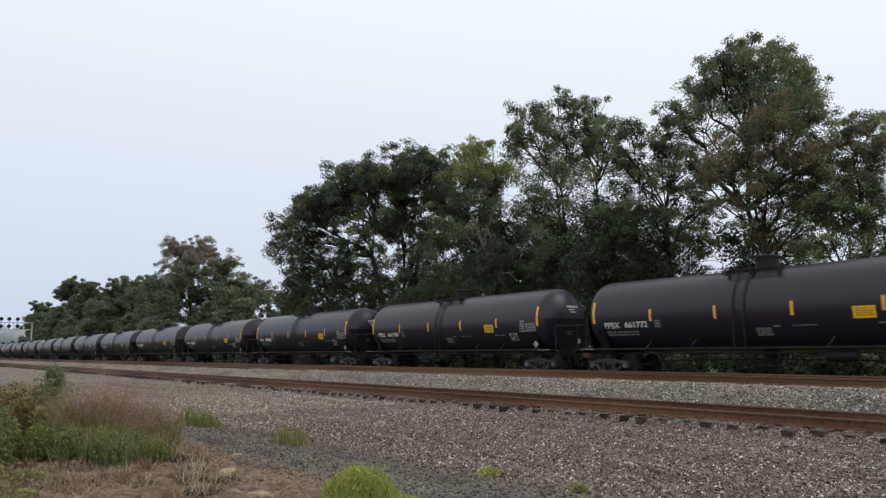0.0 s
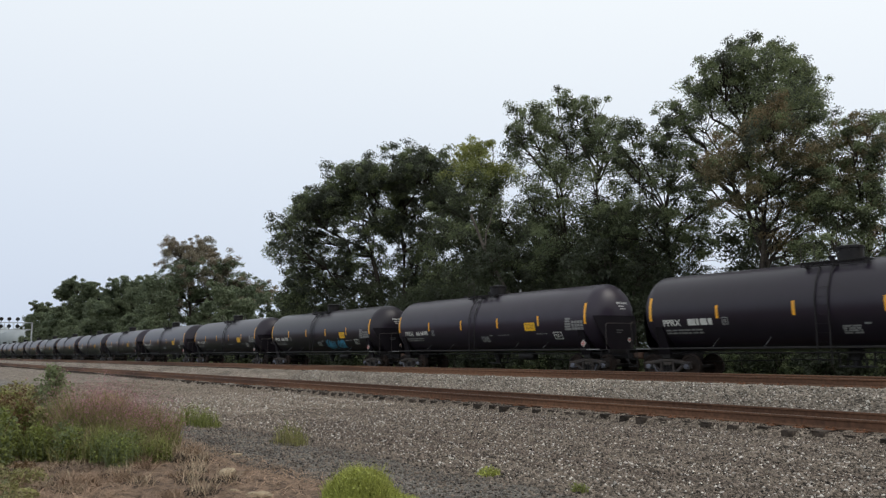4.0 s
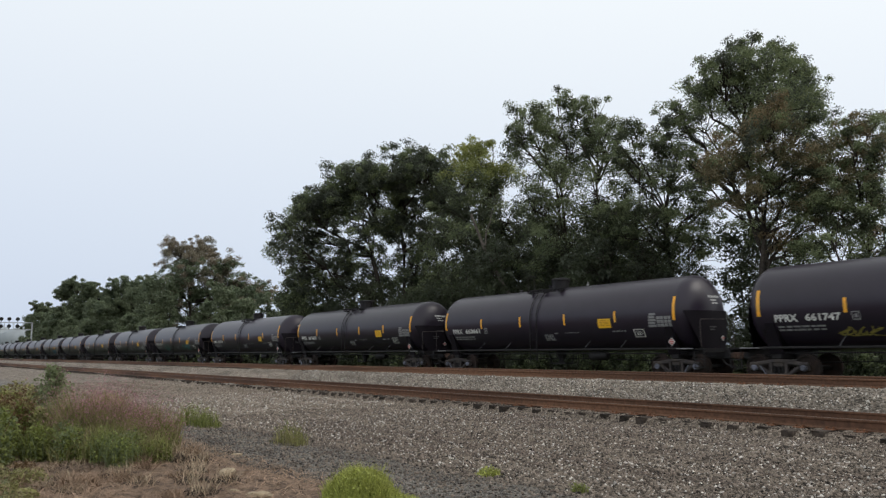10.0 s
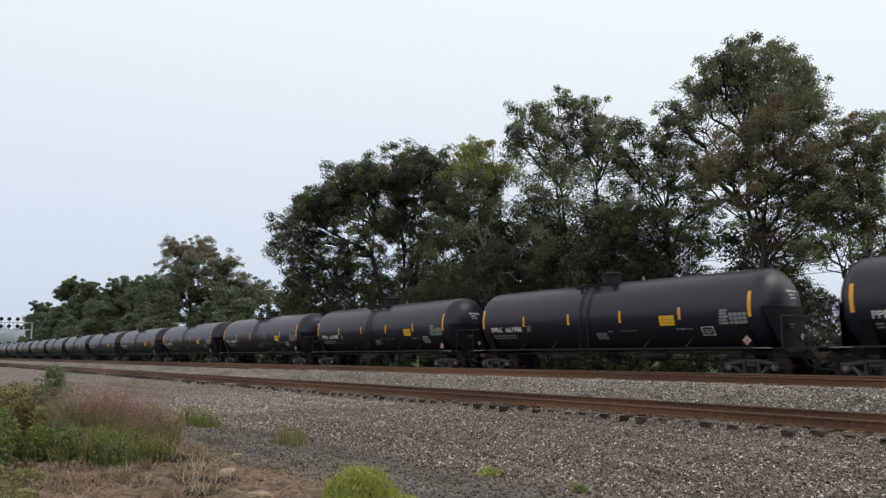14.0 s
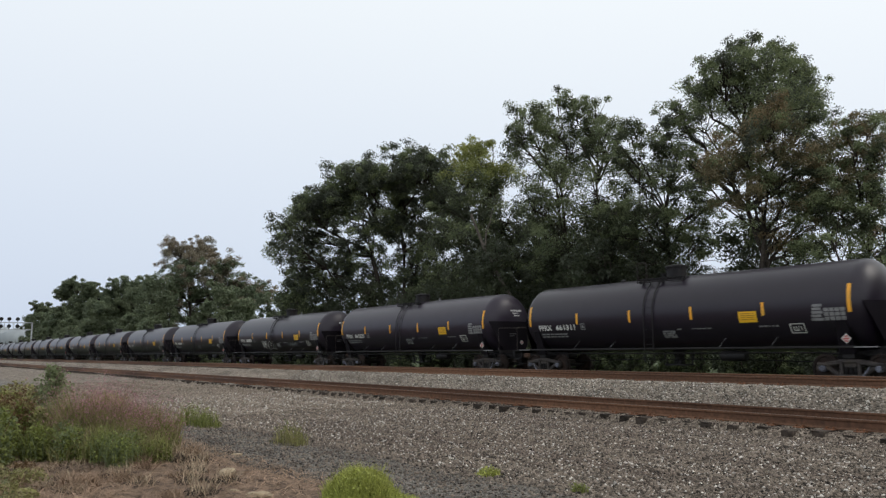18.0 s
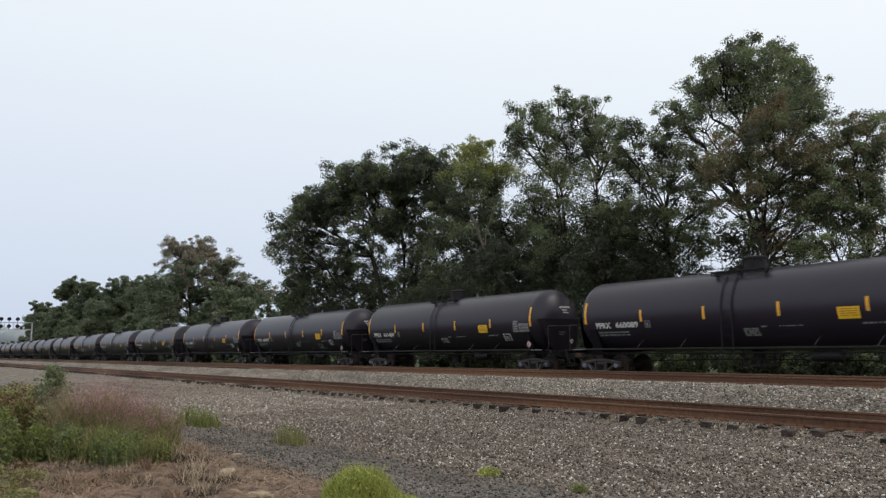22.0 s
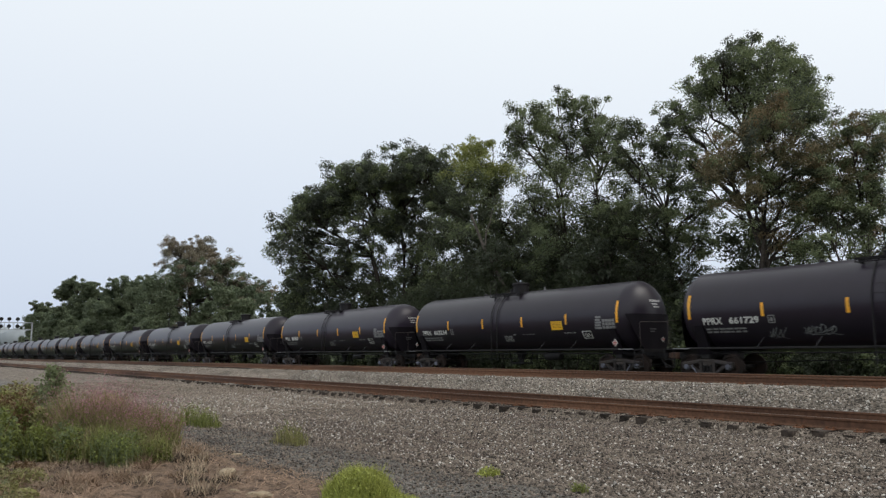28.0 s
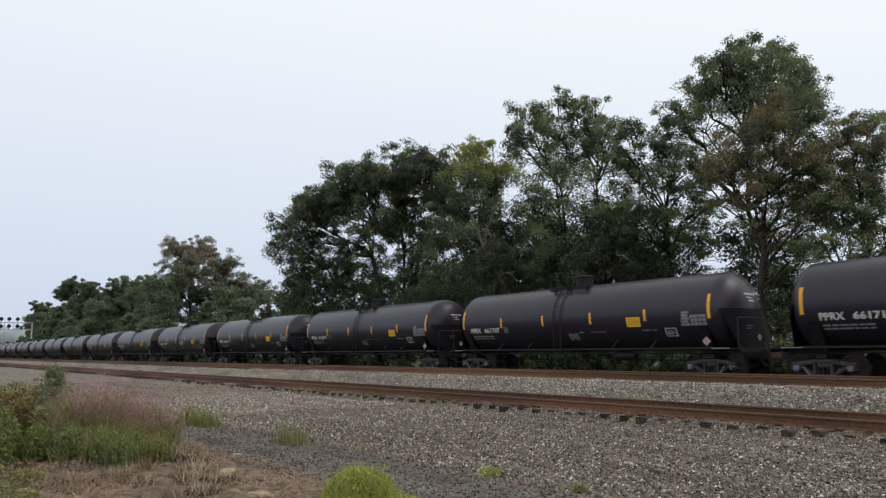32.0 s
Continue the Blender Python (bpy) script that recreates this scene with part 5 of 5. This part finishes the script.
def build_weeds():
    rng = np.random.default_rng(77)
    axis = math.degrees(YAW)
    # big clump of tall grass with pinkish heads: many small stands of uneven height
    stand = random.Random(12)
    for k in range(26):
        u = k / 25
        x, y = -14.2 + 1.5 * u + stand.uniform(-0.5, 0.4), 2.5 + 1.05 * u + stand.uniform(-0.3, 0.35)
        h = stand.uniform(0.75, 1.25) * (0.75 + 0.5 * math.sin(math.pi * min(1.0, u * 1.1)) * 0.6)
        sx = stand.uniform(0.25, 0.5)
        v, f, tips = blades(rng, 380, (sx, sx), h, 0.006, 0.6, 0.3)
        v2 = leafy(rng, 260, (sx * 0.95, sx), h * 0.66, 0.055)
        heads = tips[rng.random(len(tips)) < (0.28 if 0.30 < u < 0.95 else 0.05)]
        v3 = leaf_cloud(rng, heads, np.full(len(heads), 0.17), 12, 0.021, 1.5)
        weed_thing("grass_clump", "tall wild grass with pinkish seed heads", x, y,
                   (("blade_tuft", mesh_of(v, f), "blade", ""), ("leaf_tuft", mesh_of(v2), "weed", ""), ("seed_head_haze", mesh_of(v3), "pink", "pinkish feathery seed heads")), "grass", 37.0 * k)
    # a ragged front of lower weeds and dry stalks
    for k in range(22):
        u = k / 21
        x, y = -13.3 + 1.55 * u + stand.uniform(-0.45, 0.4), 2.15 + 1.0 * u + stand.uniform(-0.35, 0.3)
        v, f, _ = blades(rng, 150, (0.28, 0.24), stand.uniform(0.30, 0.70), 0.006, 0.6, 0.3)
        v2 = leafy(rng, 330, (0.28, 0.24), stand.uniform(0.25, 0.60), 0.042)
        weed_thing("weed_tuft", "low green weeds and dry stalks", x, y, (("blade_tuft", mesh_of(v, f), stand.choice(("straw", "weed", "green", "blade")), ""), ("leaf_tuft", mesh_of(v2), stand.choice(("weed", "weed", "green")), "")), "weed", 50.0 * k)
    # leafy shrubs at the edge, one of them reddening
    for x, y, sx, h, a, b in ((-12.7, 1.25, 0.50, 0.80, "weed", "green"), (-13.6, 1.45, 0.55, 0.80, "weed", "green"), (-15.0, 1.75, 0.50, 0.85, "reddish", "blade"), (-12.0, 1.0, 0.4, 0.6, "weed", "reddish"), (-14.2, 1.95, 0.38, 0.85, "reddish", "weed"),
                              (-17.5, 2.3, 0.8, 1.05, "blade", "reddish"), (-15.9, 2.2, 0.55, 1.0, "blade", "reddish"), (-16.8, 1.9, 0.6, 0.95, "blade", "weed"), (-16.3, 1.95, 0.45, 0.85, "reddish", "blade"), (-13.9, 2.15, 0.22, 0.7, "blade", "weed")):
        v = leafy(rng, 1100, (sx, sx * 0.8), h, 0.052, low=0.05)
        v2 = leafy(rng, 800, (sx * 0.95, sx * 0.8), h * 0.95, 0.055, low=0.05)
        sv, sf = [], []
        for k in range(7):
            tube(sv, sf, limb(random.Random(k), (0, 0, 0), (rng.uniform(-sx, sx) * 0.7, rng.uniform(-sx, sx) * 0.6, h * rng.uniform(0.6, 0.95)), 0.05), [0.012, 0.011, 0.01, 0.008, 0.006, 0.004], 4)
        sm = bpy.data.meshes.new("stem")
        sm.from_pydata(sv, [], sf)
        weed_thing("shrub", "leafy green shrub with reddening leaves" if a == "reddish" else "leafy green shrub beside the gravel", x, y, (("foliage", mesh_of(v), a, ""), ("foliage", mesh_of(v2), b, ""), ("stem", sm, "reddish", "")), "bush")
    # one upright dark green shoot
    v = leaf_cloud(rng, np.array([(rng.normal(0, 0.26 * (1.15 - t)), rng.normal(0, 0.26 * (1.15 - t)), 0.2 + 1.15 * t) for t in rng.uniform(0, 1, 260) ** 1.25]), np.full(260, 0.15), 12, 0.062)
    sv, sf = [], []
    tube(sv, sf, limb(random.Random(3), (0, 0, 0), (0.03, 0, 1.45), 0.03), [0.018, 0.016, 0.014, 0.011, 0.008, 0.005], 5)
    sm = bpy.data.meshes.new("stem")
    sm.from_pydata(sv, [], sf)
    weed_thing("sapling", "upright dark green sapling among the weeds", -15.6, 2.62, (("foliage", mesh_of(v), "green", ""), ("stem", sm, "bark", "")), "sapling")
    # dead grass standing in tufts on the earth
    for k in range(80):
        x, y = stand.uniform(-12.8, -6.2), stand.uniform(1.0, 4.6)
        if 0.5 + 0.3 * (-x - 6.0) < y < 0.36 * -x - 0.1 or (x > -8.5 and y < 0.36 * -x - 0.1):
            v, f, _ = blades(rng, 120, (0.16, 0.16), stand.uniform(0.10, 0.28), 0.004, 1.6, 0.2)
            weed_thing("dead_grass", "tuft of dead straw-coloured grass", x, y, (("blade_tuft", mesh_of(v, f), "straw", ""),), "grass")
    # dead weeds still standing: pale stalks over a dark tangle
    for x, y, h in ((-11.55, 3.62, 0.46), (-11.2, 3.85, 0.36), (-10.35, 3.5, 0.30), (-9.55, 3.2, 0.34), (-9.2, 3.5, 0.26), (-12.3, 2.9, 0.30), (-10.6, 2.6, 0.24), (-8.6, 3.0, 0.28), (-9.9, 2.7, 0.22), (-12.4, 1.7, 0.2), (-11.8, 1.9, 0.16), (-11.2, 1.6, 0.2), (-10.8, 2.0, 0.15), (-11.9, 2.3, 0.2), (-10.3, 1.7, 0.15), (-9.8, 1.9, 0.16), (-11.0, 1.2, 0.16)):
        v, f, _ = blades(rng, 46, (0.22, 0.16), h, 0.005, 1.3, 0.2)
        v2, f2, _ = blades(rng, 130, (0.26, 0.20), h * 0.5, 0.005, 2.0, 0.3)
        weed_thing("dead_weed", "dead weed with pale stalks over a dark tangle", x, y, (("stalk_tuft", mesh_of(v, f), "palestraw", ""), ("twig_tangle", mesh_of(v2, f2), "bark", "")), "weed")
    # low ground cover on the earth at the edge
    for k in range(60):
        x, y = stand.uniform(-12.0, -8.0), stand.uniform(0.7, 1.9)
        if y < -0.15 * x:
            v = leafy(rng, 160, (0.30, 0.22), stand.uniform(0.08, 0.2), 0.04)
            v2, f2, _ = blades(rng, 70, (0.28, 0.2), 0.22, 0.005, 1.2, 0.3)
            weed_thing("ground_cover", "low yellow-green weeds on dry earth", x, y, (("leaf_mat", mesh_of(v), stand.choice(("green", "blade", "reddish", "bark")), ""), ("blade_tuft", mesh_of(v2, f2), "straw", "")))
    # lone weeds on the gravel
    for x, y, sx, h, n, mname, lab in ((-17.06, 5.66, 0.50, 0.62, 300, "weed", "tuft of green weeds on the gravel"), (-16.45, 5.86, 0.40, 0.55, 220, "weed", "tuft of green weeds on the gravel"),
                                       (-12.56, 5.95, 0.46, 0.50, 230, "blade", "tuft of thin grass on the gravel"), (-26.9, 6.2, 0.7, 0.45, 500, "lime", "patch of bright weeds further along"),
                                       (-7.6, 6.42, 0.22, 0.13, 260, "lime", "small tuft of bright weeds on the gravel"), (-6.06, 6.45, 0.12, 0.16, 90, "weed", "few thin weeds on the gravel")):
        v, f, _ = blades(rng, n, (sx, sx * 0.7), h, 0.005, 0.8, 0.75)
        v2 = leafy(rng, n // 3, (sx * 0.85, sx * 0.65), h * 0.8, 0.036)
        weed_thing("weed_tuft", lab, x, y, (("blade_tuft", mesh_of(v, f), mname, ""), ("leaf_tuft", mesh_of(v2), "lime" if mname == "lime" else "weed", "")))
    # lime-green cushion near the camera
    v = leafy(rng, 4200, (0.41, 0.38), 0.38, 0.026)
    v2, f2, _ = blades(rng, 2600, (0.44, 0.40), 0.47, 0.005, 0.45, 0.6)
    weed_thing("cushion_weed", "bright lime-green cushion of low weeds", -7.08, 4.18, (("leaf_cushion", mesh_of(v), "lime", ""), ("stem_tuft", mesh_of(v2, f2), "lime", "")))
    v = leafy(rng, 900, (0.30, 0.22), 0.14, 0.026)
    weed_thing("cushion_weed", "small offshoot of the lime-green weeds", -6.62, 4.42, (("leaf_cushion", mesh_of(v), "lime", ""),))
    # dry straw lying on the earth
    n = 12000
    x, y = rng.uniform(-15, -5, n), rng.uniform(0.6, 4.6, n)
    y = np.maximum(y, 0.5 + 0.3 * (-x - 6.0) + rng.uniform(-0.3, 0.5, n))
    ang, ln = rng.uniform(0, 6.283, n), rng.uniform(0.06, 0.28, n)
    z = ground_z(x, y) + 0.008 + rng.uniform(0, 0.03, n)
    dx, dy, dz = np.cos(ang) * ln, np.sin(ang) * ln, rng.uniform(-0.01, 0.06, n)
    px, py = -np.sin(ang) * 0.004, np.cos(ang) * 0.004
    v = np.stack([np.stack([x - px, y - py, z], -1), np.stack([x + px, y + py, z], -1), np.stack([x + dx + px, y + dy + py, z + dz], -1), np.stack([x + dx - px, y + dy - py, z + dz], -1)], 1).reshape(-1, 3)
    mesh = raw_mesh("straw_litter", v, quads(v))
    mesh.materials.append(M["straw"])
    tagged(new("straw_litter", mesh), "dry straw and dead stalks lying on bare earth", "straw", kind="stuff")
    for x, y, s in ((-9.94, 3.82, 0.11), (-8.12, 3.50, 0.10), (-8.6, 3.4, 0.05), (-11.6, 4.6, 0.06)):
        bm = bmesh.new()
        bmesh.ops.create_icosphere(bm, subdivisions=3, radius=1.0)
        for q in bm.verts:
            q.co *= 1 + 0.28 * noise.noise(q.co * 1.3 + Vector((x, y, 0))) + 0.10 * noise.noise(q.co * 4.0)
            q.co = Vector((q.co.x * s * 1.55, q.co.y * s * 0.95, q.co.z * s * 0.42))
        mesh = bpy.data.meshes.new("rock")
        bm.to_mesh(mesh)
        bm.free()
        mesh.materials.append(M["boulder"])
        ob = tagged(new("rock", mesh), "sandy yellow rock half sunk in dry earth", "rock")
        ob.matrix_world = pose(x, y, float(ground_z(x, y)) + s * 0.2, 0, 0, 40 * x)


build_weeds()


# ---------------- signal bridge and bird ----------------
def build_signal_bridge():
    """A steel bridge over the tracks with three colour-light signals of two heads each."""
    x, top, low = -210.3, 9.53, 7.85
    bridge = empty("signal_bridge", pose(x, 29.5, -0.1), label="galvanised signal bridge over the tracks with black signal heads", category="signal bridge")
    for y in (0.0, -20.0):
        bm = bmesh.new()
        for dx in (-0.45, 0.45):
            box(bm, (dx, y, top / 2), (0.14, 0.2, top))
        for k in range(6):
            rod(bm, (-0.45, y, 1.5 * k + 0.2), (0.45, y, 1.5 * k + 1.7), 0.05, 4)
        part("mast", bm, M["galvanised"], bridge)
    for z, nm in ((top, "top_chord"), (low, "bottom_chord")):
        bm = bmesh.new()
        for dx in (-0.45, 0.45):
            box(bm, (dx, -10, z), (0.14, 20.2, 0.16))
        part(nm, bm, M["galvanised"], bridge)
    for k in range(11):
        bm = bmesh.new()
        for dx in (-0.45, 0.45):
            rod(bm, (dx, -2.0 * k, low), (dx, -2.0 * k, top), 0.04, 4)
        part("post", bm, M["galvanised"], bridge)
    for y in (-3.25, -5.08, -6.77):
        for z in (10.40, 8.65):
            bm = lathe(bmesh.new(), [(0.45, 0), (0.45, 0.45), (0.62, 0.45), (0.64, 0.43), (0.66, 0)], 20, (0, y, z))
            head = part("signal_head", bm, M["signal"], bridge, "round black signal head")
            for a, b in ((0, 0.28), (0.24, -0.14), (-0.24, -0.14)):
                part("lens", lathe(bmesh.new(), [(0.66, 0.0), (0.665, 0.10), (0.68, 0.12), (0.90, 0.12), (0.90, 0.11), (0.69, 0.11), (0.68, 0)], 12, (0, y + a, z + b)), M["signal"], head)
        part("signal_post", rod(bmesh.new(), (0.45, y, 7.8), (0.45, y, 10.8), 0.06, 6), M["signal"], bridge)


build_signal_bridge()


def build_cables():
    """Overhead cables on two plain poles, glimpsed through a gap in the trees."""
    line = empty("overhead_cables", pose(0, 52, 0), label="thin dark overhead cables behind the trees", category="cable")
    for x in (-62.0, 6.0):
        part("pole", rod(bmesh.new(), (x, 0, -1.0), (x, 0, 9.4), 0.13, 10), M["bark"], line)
    for z, dy in ((9.2, 0.0), (8.5, 0.15), (8.1, -0.15), (7.5, 0.1)):
        pts = [(-62.0 + 6.8 * k, dy, z - 0.8 * math.sin(math.pi * k / 10)) for k in range(11)]
        part("cable", pipe(bmesh.new(), pts, 0.022, 5), M["signal"], line)


build_cables()

WINGS = []


def build_bird():
    bird = empty("bird", pose(0, 0, 0), label="small dark bird flying across the sky", category="bird")
    bm = lathe(bmesh.new(), [(-0.17, 0), (-0.10, 0.025), (0.0, 0.048), (0.09, 0.045), (0.13, 0.03), (0.17, 0.028), (0.20, 0.012), (0.235, 0)], 10)
    smooth(part("body", bm, M["feather"], bird), 80)
    bm = bmesh.new()
    bm.faces.new([bm.verts.new(p) for p in ((-0.13, -0.02, 0.0), (-0.13, 0.02, 0.0), (-0.27, 0.045, 0.0), (-0.27, -0.045, 0.0))])
    bmesh.ops.solidify(bm, geom=bm.faces[:], thickness=0.008)
    part("tail", bm, M["feather"], bird)
    for s in (-1, 1):
        bm = bmesh.new()
        pts = [(0.08, 0.03), (0.11, 0.16), (0.06, 0.27), (-0.02, 0.36), (-0.05, 0.24), (-0.06, 0.12), (-0.05, 0.03)]
        f = bm.faces.new([bm.verts.new((a, s * b, 0.0)) for a, b in pts])
        bmesh.ops.solidify(bm, geom=[f], thickness=0.012)
        WINGS.append((s, part("wing", bm, M["feather"], bird)))
    return bird


BIRD = build_bird()


def motions():
    # every car rolls at one steady speed; its wheelsets turn while they are near enough to be told apart
    for n, car in CARS.items():
        walk(car, [(t, pose(car_x(n, t), TRAIN_Y, TRAIN_TOP)) for t in LAG_T])
        t0 = max(0.0, 13.0 + (-22.0 + PITCH * (n - 12) + 8.0) / SPEED)
        t1 = min(32.0, t0 + 2.5)
        if t0 > 31.9 or car_x(n, 0.0) < -48:
            continue
        first, last = math.ceil(t0 * FPS), math.floor(t1 * FPS)
        for w in car.children:
            if not w.name.startswith("wheelset"):
                continue
            x = w.location.x
            turn = [(k / FPS, math.degrees(car_x(n, k / FPS) / WHEEL_R)) for k in range(first, last + 1)]
            rows = [(t, pose(x, 0, WHEEL_R, 0, a, 0)) for t, a in turn]
            if first > 0:
                rows.insert(0, (0.0, rows[0][1]))
            if last < 32 * FPS:
                rows.append((32.0, rows[-1][1]))
            walk(w, rows)
    # the bird comes in late, swings up and dives behind the oak's edge
    way = [(0.0, -330, -380, 60), (20.0, -150, -140, 30), (28.0, -78, -38, 18), (30.0, -56, -7.5, 13.6), (30.8, -47.55, 4.44, 14.06), (31.0, -45.07, 7.59, 14.75), (31.2, -42.92, 10.41, 14.9),
           (31.4, -41.61, 12.45, 13.61), (31.6, -40.57, 14.14, 12.3), (31.8, -39.15, 16.56, 9.99), (32.0, -37.91, 18.72, 7.71)]
    rows = []
    for k, (t, x, y, z) in enumerate(way):
        a, b = way[max(k - 1, 0)], way[min(k + 1, len(way) - 1)]
        d = Vector((b[1] - a[1], b[2] - a[2], b[3] - a[3]))
        rows.append((t, Matrix.Translation((x, y, z)) @ d.to_track_quat("X", "Z").to_matrix().to_4x4()))
    walk(BIRD, rows)
    for s, wing in WINGS:
        beat = [(0.0, 0.0)] + [(30.5 + 0.1 * k, 38.0 if k % 2 else -22.0) for k in range(16)]
        walk(wing, [(t, pose(0, 0, 0, s * a, 0, 0)) for t, a in beat])


motions()
